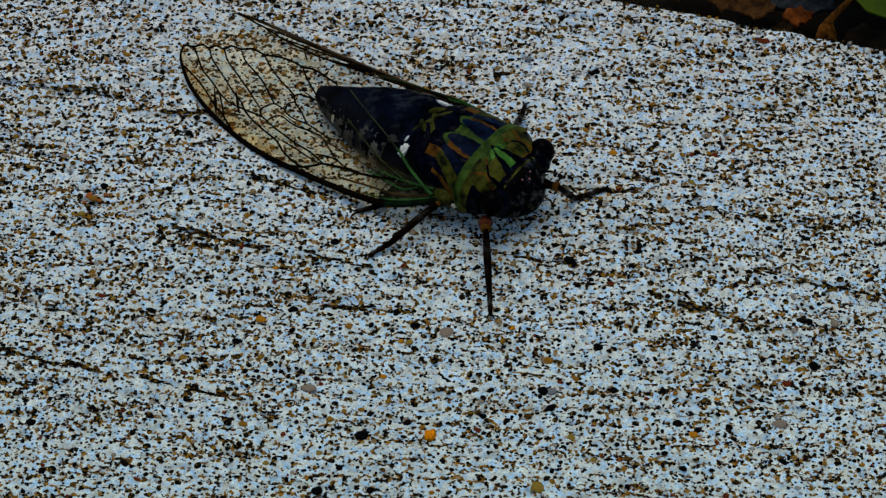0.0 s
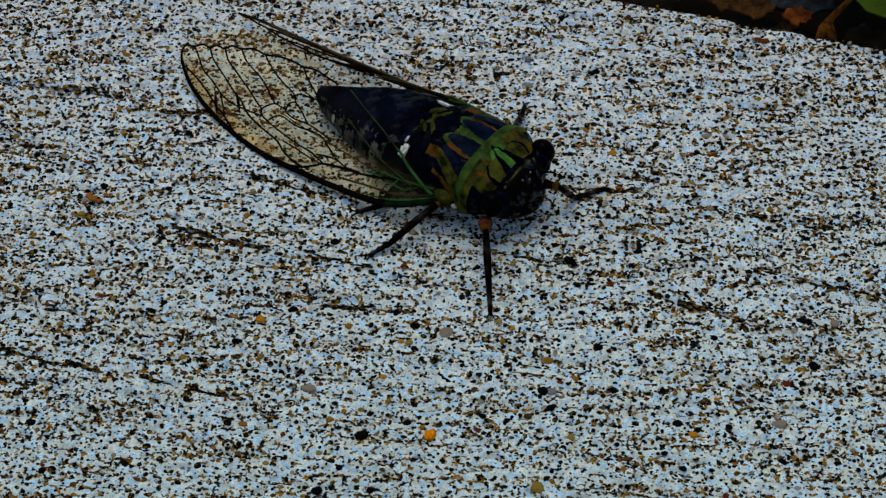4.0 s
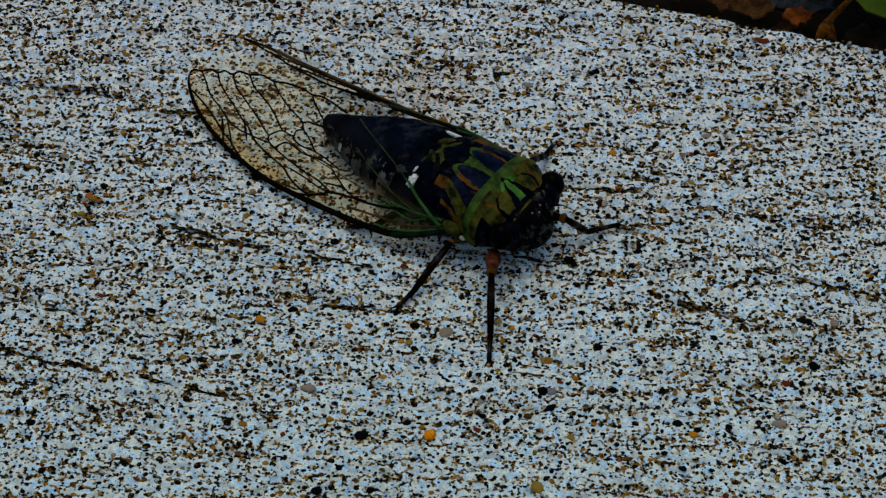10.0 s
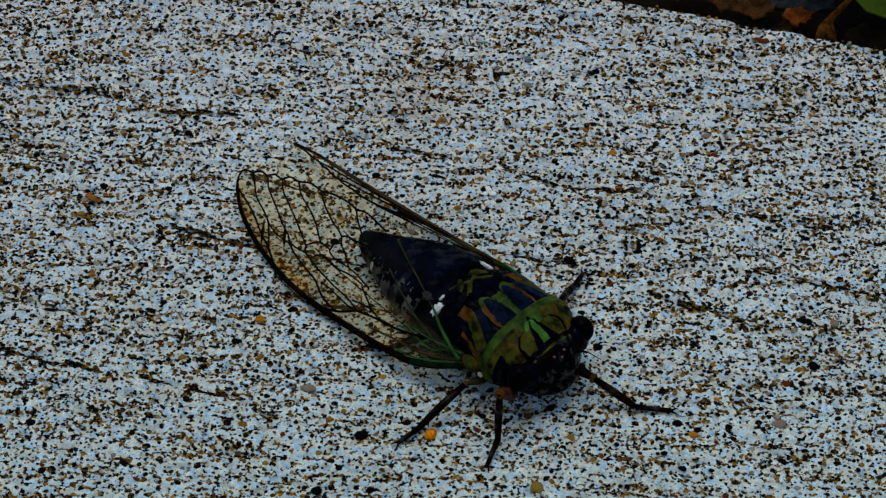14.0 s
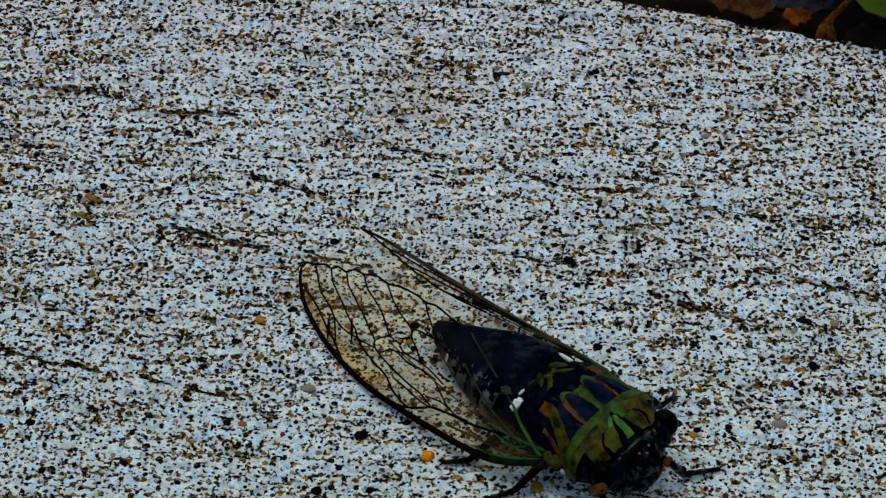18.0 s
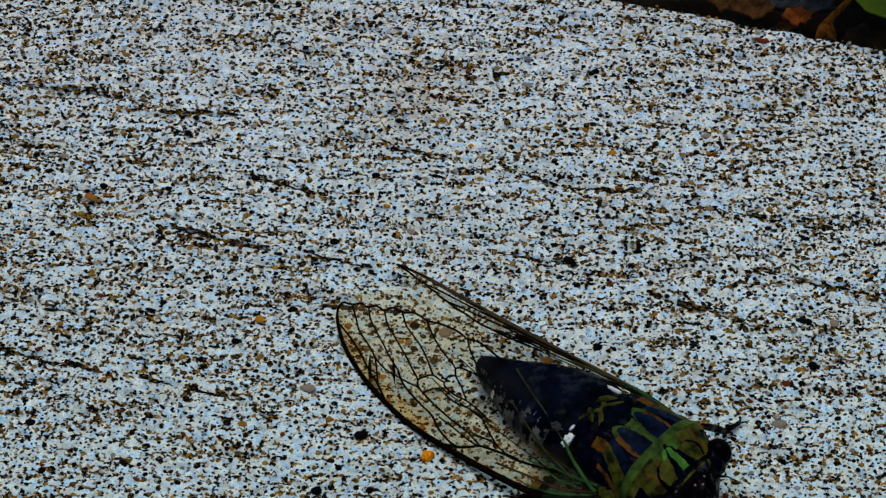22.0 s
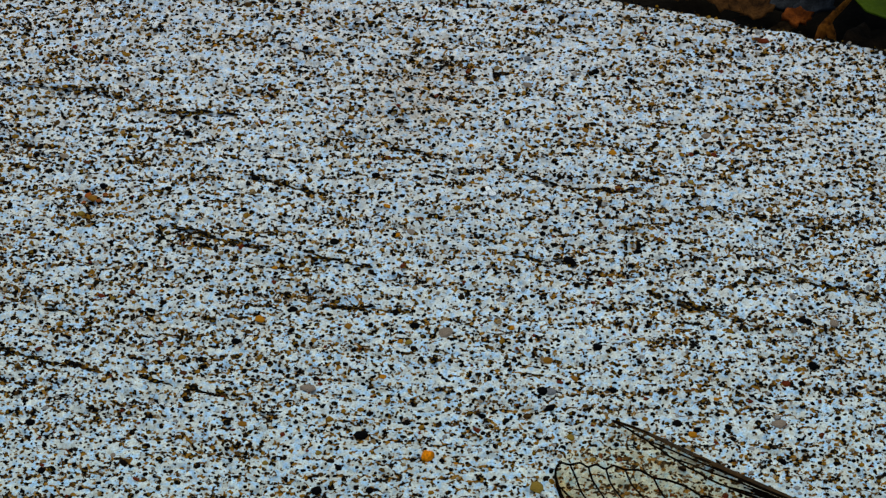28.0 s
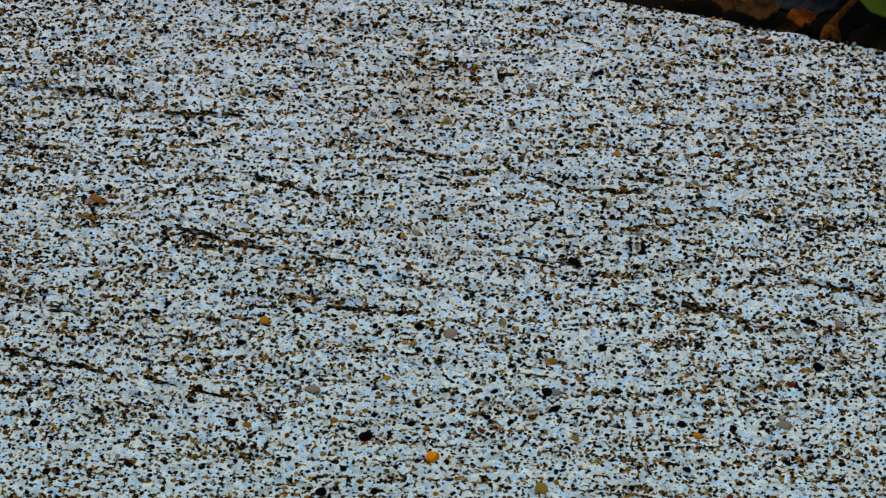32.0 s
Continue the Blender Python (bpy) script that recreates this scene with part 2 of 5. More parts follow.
def grain_material(name, stops, island):
    """Sand and grit set in the cement: each grain takes one of the stone colours."""
    m, nt, b, tc = start_material(name, 0.65, 0, 0.03)
    if island:
        pick = nt.nodes.new("ShaderNodeNewGeometry").outputs["Random Per Island"]
    else:
        pick = nt.nodes.new("ShaderNodeObjectInfo").outputs["Random"]
    n1 = node(nt, "ShaderNodeTexNoise", Scale=3000.0, Detail=4.0)
    nt.links.new(tc.outputs["Object"], n1.inputs["Vector"])
    mul = nt.nodes.new("ShaderNodeMix")
    mul.data_type, mul.blend_type = "RGBA", "MULTIPLY"
    mul.inputs[0].default_value = 1.0
    nt.links.new(ramp(nt, pick, stops, True), mul.inputs[6])
    nt.links.new(ramp(nt, n1.outputs["Fac"], [(0.3, (0.45, 0.45, 0.45)), (0.65, (1.25, 1.25, 1.25))]), mul.inputs[7])
    if island:
        # rust-stained corners of the dark grains
        n2 = node(nt, "ShaderNodeTexNoise", Scale=1900.0, Detail=1.0)
        nt.links.new(tc.outputs["Object"], n2.inputs["Vector"])
        edge = node(nt, "ShaderNodeMapRange", From_Min=0.55, From_Max=0.65, To_Max=0.6)
        nt.links.new(n2.outputs["Fac"], edge.inputs["Value"])
        rust = nt.nodes.new("ShaderNodeMix")
        rust.data_type = "RGBA"
        rust.inputs[7].default_value = (0.22, 0.12, 0.010, 1)
        nt.links.new(edge.outputs["Result"], rust.inputs[0])
        nt.links.new(mul.outputs[2], rust.inputs[6])
        nt.links.new(rust.outputs[2], b.inputs["Base Color"])
    else:
        nt.links.new(mul.outputs[2], b.inputs["Base Color"])
    bumped(nt, b, n1.outputs["Fac"], 0.00008, 0.6)
    return m


MIXED_STOPS = [(0.0, (0.001, 0.001, 0.0014)), (0.56, (0.008, 0.0055, 0.003)), (0.72, (0.06, 0.03, 0.008)), (0.80, (0.22, 0.11, 0.014)),
               (0.87, (0.23, 0.16, 0.08)), (0.91, (0.10, 0.018, 0.008)), (0.93, (0.26, 0.26, 0.26))]
DIRT_STOPS = [(0.0, (0.001, 0.001, 0.0014)), (0.72, (0.008, 0.005, 0.002)), (0.9, (0.06, 0.03, 0.006))]
GRAIN_MIX = grain_material("mixed_sand", MIXED_STOPS, True)
GRAIN_DIRT = grain_material("groove_dirt", DIRT_STOPS, True)
GRAIN_DARK = grain_material("black_grit", [(0.0, (0.001, 0.001, 0.0015)), (0.7, (0.004, 0.0025, 0.002))], False)
GRAIN_ORANGE = grain_material("ochre_grit", [(0.0, (0.42, 0.17, 0.012)), (0.35, (0.24, 0.11, 0.016)), (0.7, (0.24, 0.16, 0.03))], False)
GRAIN_RED = grain_material("red_grit", [(0.0, (0.12, 0.022, 0.008)), (0.5, (0.09, 0.03, 0.01))], False)
GRAIN_RUST = grain_material("rusty_grit", [(0.0, (0.34, 0.09, 0.022)), (0.5, (0.26, 0.08, 0.02))], False)
GRAIN_GREY = grain_material("grey_grit", [(0.0, (0.16, 0.17, 0.19)), (0.5, (0.24, 0.19, 0.15))], False)
GRAIN_WHITE = grain_material("white_quartz", [(0.0, (0.94, 0.97, 1.0)), (0.5, (0.92, 0.96, 1.0))], False)
GRAIN_LOOSE = grain_material("orange_grain", [(0.0, (0.75, 0.23, 0.008)), (0.5, (0.7, 0.22, 0.01))], False)


def litter(name, a, c, scale, rough=0.7):
    m, nt, b, tc = start_material(name, rough, 0, 0.05)
    n1 = node(nt, "ShaderNodeTexNoise", Scale=scale, Detail=5.0, Roughness=0.65)
    n2 = node(nt, "ShaderNodeTexNoise", Scale=scale * 7, Detail=3.0)
    for n in (n1, n2):
        nt.links.new(tc.outputs["Object"], n.inputs["Vector"])
    nt.links.new(ramp(nt, n1.outputs["Fac"], [(0.34, a), (0.66, c)]), b.inputs["Base Color"])
    bumped(nt, b, n2.outputs["Fac"], 0.0004, 0.7)
    return m


# soil is near-black so the gap along the walk's edge reads as shadow
SOIL = litter("shade_dark_soil", (0.0015, 0.0013, 0.001), (0.008, 0.006, 0.004), 180, 0.95)
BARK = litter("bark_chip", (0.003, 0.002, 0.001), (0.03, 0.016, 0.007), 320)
DEAD_LEAF = litter("dead_leaf", (0.002, 0.0008, 0.0003), (0.085, 0.036, 0.010), 420)
RED_CHIP = litter("red_bark", (0.03, 0.007, 0.0015), (0.24, 0.06, 0.010), 400)
GREY_WOOD = litter("weathered_wood", (0.004, 0.0045, 0.006), (0.035, 0.04, 0.05), 350)
STEM = litter("dry_stem", (0.012, 0.004, 0.001), (0.34, 0.11, 0.014), 900)
LEAF_GREEN = litter("green_leaf", (0.018, 0.034, 0.001), (0.055, 0.088, 0.003), 120, 0.55)


# ---- mesh helpers ----
def mesh_object(name, verts, faces, materials, parent=None, label="", slots=None, smooth=True):
    me = bpy.data.meshes.new(name)
    me.from_pydata([tuple(v) for v in verts], [], [tuple(f) for f in faces])
    for mt in materials if isinstance(materials, (list, tuple)) else [materials]:
        me.materials.append(mt)
    if slots is not None:
        me.polygons.foreach_set("material_index", slots)
    if smooth:
        me.polygons.foreach_set("use_smooth", [True] * len(me.polygons))
    me.update()
    ob = new(name, me)
    if parent is not None:
        ob.parent = parent
    if label:
        tagged(ob, label)
    return ob


def part(name, bm, material, parent, label=""):
    me = bpy.data.meshes.new(name)
    bm.to_mesh(me)
    bm.free()
    me.materials.append(material)
    me.polygons.foreach_set("use_smooth", [True] * len(me.polygons))
    ob = new(name, me)
    ob.parent = parent
    if label:
        tagged(ob, label)
    return ob


def spline(points, u):
    """A point at u (0 to 1) on a smooth curve through the points."""
    p = np.array(points, float)
    n = len(p) - 1
    x = min(max(u, 0), 1) * n
    i = min(int(x), n - 1)
    s = x - i
    p0, p1, p2, p3 = p[max(i - 1, 0)], p[i], p[i + 1], p[min(i + 2, n)]
    return 0.5 * (2 * p1 + (p2 - p0) * s + (2 * p0 - 5 * p1 + 4 * p2 - p3) * s * s + (3 * p1 - p0 - 3 * p2 + p3) * s ** 3)


def tube(path, radii, sides=8, flat=1.0):
    """Vertices and faces of a closed tube along the path, in the path's units."""
    path = [Vector(p) for p in path]
    verts, faces = [], []
    for i, p in enumerate(path):
        d = (path[min(i + 1, len(path) - 1)] - path[max(i - 1, 0)]).normalized()
        side = d.cross(Vector((0, 0, 1)))
        side = side.normalized() if side.length > 1e-4 else Vector((0, 1, 0))
        up = side.cross(d)
        for k in range(sides):
            a = 2 * math.pi * k / sides
            verts.append(p + float(radii[i]) * (math.cos(a) * side + flat * math.sin(a) * up))
    for i in range(len(path) - 1):
        for k in range(sides):
            j = (k + 1) % sides
            faces.append((i * sides + k, i * sides + j, (i + 1) * sides + j, (i + 1) * sides + k))
    faces.append(tuple(range(sides))[::-1])
    faces.append(tuple((len(path) - 1) * sides + k for k in range(sides)))
    return verts, faces


def scaled(verts, s=MM):
    return [tuple(c * s for c in v) for v in verts]


def value_noise(x, y, seed):
    """Smooth noise from 0 to 1 on a unit lattice."""
    table = np.random.RandomState(seed).rand(256, 256)
    xi, yi = np.floor(x).astype(int), np.floor(y).astype(int)
    u, v = x - xi, y - yi
    u, v = u * u * (3 - 2 * u), v * v * (3 - 2 * v)
    g = lambda a, b: table[(xi + a) % 256, (yi + b) % 256]
    return (g(0, 0) * (1 - u) + g(1, 0) * u) * (1 - v) + (g(0, 1) * (1 - u) + g(1, 1) * u) * v


# ---- the concrete walk ----
BROOM = radians(-11)
EDGE = radians(-15.3)
CORNER = np.array([22.0, 44.75])  # a point on the walk's edge, in millimetres
ALONG = np.array([math.cos(EDGE), math.sin(EDGE)])
INWARD = np.array([math.sin(EDGE), -math.cos(EDGE)])


def streaks(x, y):
    """How deep the broom has scored the surface at x, y (millimetres), 0 to 1."""
    a = x * math.cos(BROOM) + y * math.sin(BROOM)
    c = -x * math.sin(BROOM) + y * math.cos(BROOM)
    c = c + 1.4 * value_noise(a / 25, c / 12, 3)
    return 0.6 * value_noise(a / 11, c / 1.15, 5) + 0.4 * value_noise(a / 4.5, c / 0.6, 6)


def patches(x, y):
    return 0.65 * value_noise(x / 17 + 3, y / 13 + 7, 11) + 0.35 * value_noise(x / 6, y / 6, 12)


# the deepest scores that the broom has left: start and end of each, in millimetres
GROOVES = [(-56.9, 29.6, -41.5, 26.5), (-35.5, -20.3, -25.1, -22.8), (6.6, -0.4, 15.9, -2.3), (29.8, 7.8, 48.0, 3.6), (-6.7, 17.5, -0.6, 15.7), (7.5, 13.8, 15.9, 10.3), (-24.3, 12.6, -16.8, 9.7), (-52.6, -16.1, -40.9, -19.2), (-35.5, 23.8, -27.6, 23.1), (-17.5, 0.1, -9.9, -2.7), (17.3, 10.5, 25.7, 9.1), (-33.6, 3.8, -21.0, 0.1), (-15.2, -9.0, -4.3, -10.1), (24.9, -7.2, 34.9, -10.8), (37.5, -2.7, 53.3, -8.1), (-53.4, -7.2, -42.9, -10.8)]


def grooves(x, y):
    """Depth of the deep scores at x, y, 0 to 1."""
    out = x * 0.0
    wander = 0.5 * (value_noise(x / 3.0, y / 3.0, 51) - 0.5)
    broken = np.clip(value_noise(x / 1.3, y / 1.3, 52) * 2.2 - 0.35, 0, 1)
    for x0, y0, x1, y1 in GROOVES:
        dx, dy = x1 - x0, y1 - y0
        far = math.hypot(dx, dy)
        along = ((x - x0) * dx + (y - y0) * dy) / far
        off = ((x - x0) * dy - (y - y0) * dx) / far + wander
        out = np.maximum(out, np.clip(1 - np.abs(off) / 0.32, 0, 1) * ((along > 0) & (along < far)) * broken)
    return out


def relief(x, y):
    """Height of the walk's surface in millimetres."""
    s = streaks(x, y)
    h = -0.55 * np.clip((s - 0.60) / 0.25, 0, 1)
    h += 0.16 * (value_noise(x / 1.1, y / 1.1, 21) - 0.5) + 0.14 * (value_noise(x / 0.5, y / 0.5, 22) - 0.5)
    pit = value_noise(x / 0.8 + 11, y / 0.7, 23)
    h -= 0.7 * grooves(x, y)
    return h - 0.45 * np.clip((pit - 0.74) / 0.12, 0, 1) + 0.2 * (value_noise(x / 9, y / 9, 24) - 0.5)


def pavement():
    u = np.concatenate([[-6000, -5999, -1500, -500, -160, -115], np.arange(-95, 66, 0.25), [85, 130, 300, 1500, 5999, 6000]])
    v = np.concatenate([[-0.25, -0.25, -0.1, 0.1], np.arange(0.35, 106, 0.25), [125, 180, 320, 620, 1200, 1200.2]])
    uu, vv = np.meshgrid(u, v, indexing="ij")
    x = CORNER[0] + uu * ALONG[0] + vv * INWARD[0]
    y = CORNER[1] + uu * ALONG[1] + vv * INWARD[1]
    z = relief(x, y)
    wobble = 0.5 * value_noise(uu / 2.0, uu * 0, 31) + 0.35 * value_noise(uu / 0.7, uu * 0, 32)
    lip = np.clip(1 - vv / 1.4, 0, 1)
    z -= 0.3 * lip ** 2.5 * (vv >= 0)
    edge = vv < 0.3
    x -= np.where(edge, wobble * -INWARD[0], 0)
    y -= np.where(edge, wobble * -INWARD[1], 0)
    z[:, 0], z[:, 1], z[:, 2], z[:, 3] = -90, -3.5, -1.6 + z[:, 2] * 0.3, -0.85 + z[:, 3] * 0.3
    z[:, -1] = -90
    z[0, :] = z[-1, :] = -90
    n, k = uu.shape
    verts = np.stack([x, y, z], -1).reshape(-1, 3) * MM
    i = (np.arange(n - 1)[:, None] * k + np.arange(k - 1)[None, :]).ravel()
    faces = np.stack([i, i + 1, i + k + 1, i + k], -1)[:, ::-1]
    me = bpy.data.meshes.new("pavement")
    me.vertices.add(len(verts))
    me.vertices.foreach_set("co", verts.ravel())
    me.loops.add(faces.size)
    me.loops.foreach_set("vertex_index", faces.ravel().astype(np.int32))
    me.polygons.add(len(faces))
    me.polygons.foreach_set("loop_start", np.arange(0, faces.size, 4, dtype=np.int32))
    me.polygons.foreach_set("use_smooth", np.ones(len(faces), bool))
    me.update(calc_edges=True)
    me.materials.append(CONCRETE)
    return tagged(new("pavement", me), "broom-finished grey concrete walk full of dark sand grains", "pavement", kind="structure")


def ground():
    """Soil beside the walk, on to the horizon, dark with painted shade."""
    r = np.concatenate([np.arange(0, 90, 1.5), [110, 150, 300, 900, 4000, 30000, 400000]])
    u = np.concatenate([[-400000, -30000, -3000, -600, -200], np.arange(-80, 140, 1.5), [200, 600, 3000, 30000, 400000]])
    uu, rr = np.meshgrid(u, np.concatenate([[-400000, -3000, -40], r]), indexing="ij")
    x = CORNER[0] + uu * ALONG[0] - rr * INWARD[0]
    y = CORNER[1] + uu * ALONG[1] - rr * INWARD[1]
    z = -13.0 - 7.0 * np.clip(1 - rr / 6.0, 0, 1) + 4.5 * (value_noise(x / 9, y / 9, 41) - 0.5) + 2.5 * (value_noise(x / 3, y / 3, 42) - 0.5)
    z = np.where(rr < -1, -60, z)
    n, k = uu.shape
    verts = np.stack([x, y, z], -1).reshape(-1, 3) * MM
    faces = [(a * k + c, (a + 1) * k + c, (a + 1) * k + c + 1, a * k + c + 1) for a in range(n - 1) for c in range(k - 1)]
    return tagged(mesh_object("ground", verts, faces, SOIL), "soil of the bed beside the walk, shade painted into its dark colour", "soil", kind="structure")


def grain_shape(rng, long=1.0, tall=0.35, sides=7):
    """A worn, angular stone of unit radius with its foot sunk below zero."""
    verts, faces = [], []
    wob = rng.uniform(0.72, 1.18, sides)
    for ring, (r, h) in enumerate(((1.0, -0.25), (0.96, 0.3), (0.62, 0.85))):
        for k in range(sides):
            a = 2 * math.pi * (k + 0.25 * ring) / sides
            q = r * wob[k] * rng.uniform(0.93, 1.05)
            verts.append((math.cos(a) * q * long, math.sin(a) * q / long ** 0.5, h * tall))
    verts.append((0.05, 0.0, tall * 1.02))
    for ring in range(2):
        for k in range(sides):
            j = (k + 1) % sides
            faces.append((ring * sides + k, ring * sides + j, (ring + 1) * sides + j, (ring + 1) * sides + k))
    for k in range(sides):
        faces.append((2 * sides + k, 2 * sides + (k + 1) % sides, 3 * sides))
    return verts, faces


def sand(parent):
    """The countless small grains, as one body of sand set in the cement."""
    rng = np.random.RandomState(7)
    shapes = [grain_shape(rng, rng.uniform(0.85, 1.2), rng.uniform(0.25, 0.6), 6) for _ in range(24)]
    # spread evenly, each grain somewhere in a cell of its own
    u, v = np.meshgrid(np.arange(-92, 63, 0.70), np.arange(0.3, 105, 0.74), indexing="ij")
    u, v = u.ravel() + rng.uniform(-0.31, 0.31, u.size), v.ravel() + rng.uniform(-0.27, 0.27, u.size)
    count = len(u)
    x = CORNER[0] + u * ALONG[0] + v * INWARD[0]
    y = CORNER[1] + u * ALONG[1] + v * INWARD[1]
    s, p = streaks(x, y), patches(x, y)
    # grain density also rises to both sides, for the same falloff in brightness
    keep = rng.rand(count) < np.clip(0.70 + 1.1 * (s - 0.45) + 0.12 * (p - 0.45) + 0.4 * np.exp(-((x + 2) ** 2 + 1.6 * (y - 27) ** 2) / 55) + 0.0028 * np.abs(x + 5) + 0.004 * np.clip(y + 16, -22, 0) + 1.2 * grooves(x, y), 0.08, 1)
    x, y = x[keep], y[keep]
    size = np.clip(rng.lognormal(math.log(0.205), 0.38, len(x)), 0.08, 0.5)
    z = relief(x, y)
    allv, allf, base = [], [], 0
    for i in range(len(x)):
        sv, sf = shapes[i % 24]
        a = BROOM + rng.normal(0, 0.6)
        r = size[i]
        R = np.array([[math.cos(a), -math.sin(a), 0], [math.sin(a), math.cos(a), 0], [0, 0, 1]]) * r
        q = np.array(sv) @ R.T + (x[i], y[i], z[i] - 0.02)
        allv.append(q)
        allf.extend(tuple(base + k for k in f) for f in sf)
        base += len(sv)
    ob = mesh_object("sand_grains", np.concatenate(allv) * MM, allf, GRAIN_MIX, parent, "black, brown and ochre sand grains set in the cement", smooth=False)
    tagged(ob, kind="stuff")
    return ob


def short_scores(rng, count):
    """The broom's many short scores: start and end of each, in millimetres."""
    out = []
    while len(out) < count:
        u, v = rng.uniform(-90, 60), rng.uniform(3, 103)
        x, y = CORNER + u * ALONG + v * INWARD
        if rng.rand() > 0.35 + 0.9 * patches(np.array([x]), np.array([y]))[0] - 0.008 * max(0.0, -14 - y):
            continue
        far, a = min(9.0, rng.lognormal(0.75, 0.55)), BROOM + rng.normal(0, 0.07)
        out.append((x, y, x + far * math.cos(a), y + far * math.sin(a)))
    return out


def groove_grit(parent):
    """Black dirt and grit caught in the broom's scores."""
    rng = np.random.RandomState(23)
    shapes = [grain_shape(rng, rng.uniform(1.3, 2.0), 0.15, 6) for _ in range(12)]
    rows = [(q, 0.2, 0.5) for q in GROOVES * 2] + [(q, 0.12, 0.26) for q in short_scores(rng, 330)]
    xs, ys, turns, sizes = [], [], [], []
    for (x0, y0, x1, y1), least, most in rows:
        far = math.hypot(x1 - x0, y1 - y0)
        at = 0.0
        while at < far:
            at += rng.uniform(0.1, 0.42) + (rng.rand() < 0.18) * rng.uniform(0.5, 1.8)
            s = at / far
            xs.append(x0 + (x1 - x0) * s + rng.normal(0, 0.12))
            ys.append(y0 + (y1 - y0) * s + rng.normal(0, 0.20 * least / 0.2))
            turns.append(math.atan2(y1 - y0, x1 - x0) + rng.normal(0, 0.2))
            sizes.append(rng.uniform(least, most))
    xs, ys = np.array(xs), np.array(ys)
    ys = ys + 0.5 * (value_noise(xs / 3.0, ys / 3.0, 51) - 0.5)
    zs = relief(xs, ys)
    allv, allf, base = [], [], 0
    for x, y, z, a, r in zip(xs, ys, zs, turns, sizes):
        sv, sf = shapes[rng.randint(12)]
        R = np.array([[math.cos(a), -math.sin(a), 0], [math.sin(a), math.cos(a), 0], [0, 0, 1]]) * r
        allv.append(np.array(sv) @ R.T + (x, y, z + 0.02))
        allf.extend(tuple(base + k for k in f) for f in sf)
        base += len(sv)
    ob = mesh_object("groove_dirt", np.concatenate(allv) * MM, allf, GRAIN_DIRT, parent, "black dirt caught in the broom scores", smooth=False)
    tagged(ob, kind="stuff")


DARK_AT = [(-13.3, 1.3, 0.62), (23.9, -0.1, 0.55), (-35.0, -9.9, 0.55), (-9.4, -29.1, 0.76), (11.7, -22.4, 0.83), (12.6, -24.8, 0.62), (20.0, -22.2, 0.55), (-17.9, -9.7, 0.62), (12.6, 3.6, 0.41), (-42.1, 10.5, 0.48), (-46.0, -34.2, 0.62), (18.5, -15.7, 0.62), (43.8, -18.3, 0.69), (43.0, -11.5, 0.62), (-24.5, -14.8, 0.62), (-47.9, -27.1, 0.55), (-11.9, -33.8, 0.55), (4.7, -26.0, 0.48), (33.2, -27.7, 0.48), (27.6, -34.0, 0.48), (39.1, -32.9, 0.55), (-14.4, -37.1, 0.62), (-8.3, -37.1, 0.62), (33.7, -29.6, 0.41), (27.0, -27.3, 0.41), (-30.4, 36.5, 0.41), (15.5, -2.0, 0.83), (-3.3, -12.4, 0.55)]
OCHRE_AT = [(12.6, -17.5, 0.62), (-11.2, -12.4, 0.55), (-21.9, -11.3, 0.69), (40.5, -17.9, 0.48), (15.6, -20.5, 0.41), (-4.0, -15.0, 0.48), (29.1, -29.0, 0.55), (8.3, -12.6, 0.41), (14.8, -29.4, 0.55), (21.4, 16.3, 0.55), (18.1, 20.3, 0.41), (-38.8, 19.3, 0.35), (-43.3, 8.4, 0.62), (-44.6, 5.9, 0.48), (10.7, -36.8, 0.90), (-20.4, -33.1, 0.41), (-23.2, -27.3, 0.48), (17.3, -32.7, 0.41), (31.1, 33.1, 0.35), (-5.5, 2.3, 0.41), (12.7, -4.1, 0.41), (-14.3, -31.6, 0.41), (-3.2, 36.5, 0.41)]
RED_AT = [(41.8, 36.4, 0.62), (41.0, 36.8, 0.4), (-37.4, -7.0, 0.41), (40.5, -21.2, 0.48), (13.8, -21.1, 0.35), (-41.1, -7.5, 0.41), (4.0, -28.1, 0.41)]
GREY_AT = [(0.4, -13.5, 0.90), (-15.7, -22.0, 0.76), (-47.5, 15.8, 0.55), (39.1, -27.3, 0.76), (46.9, -11.9, 0.62), (-4.2, -26.9, 0.55), (12.7, -22.6, 0.62), (-3.7, 2.7, 0.55), (10.9, 28.4, 0.55)]
MORE_DARK_AT = [(-48.3, 36.9, 0.45), (-4.3, 27.4, 0.5), (-8.4, 12.4, 0.55), (-23.2, 11.9, 0.6), (7.7, 27.4, 0.45), (19.7, 30.7, 0.5), (-12.1, 21.6, 0.5), (43.7, -11.7, 0.65), (27.3, -27.3, 0.6), (29.6, -28.3, 0.5), (-36.7, -33.1, 0.55), (-4.2, -27.1, 0.5), (-5.8, 2.4, 0.45), (16.7, -10.4, 0.45), (-32.1, 19.8, 0.5), (-40.7, -13.5, 0.42)]
MORE_OCHRE_AT = [(-26.0, 27.4, 0.38), (-34.6, 26.3, 0.33), (-16.5, 37.0, 0.38), (-11.6, 22.6, 0.42), (31.0, 11.3, 0.42), (26.7, 24.8, 0.36), (3.6, 17.5, 0.36), (-6.9, -20.3, 0.42), (-5.0, -14.8, 0.4), (20.8, -34.0, 0.38), (-39.7, -7.9, 0.35)]
MORE_RED_AT = [(-44.5, 14.7, 0.42), (-2.7, 5.0, 0.4), (21.2, 21.3, 0.38), (-30.6, -19.6, 0.4), (-19.3, 34.9, 0.3)]
MORE_GREY_AT = [(33.3, 19.3, 0.5), (11.0, 33.2, 0.5)]


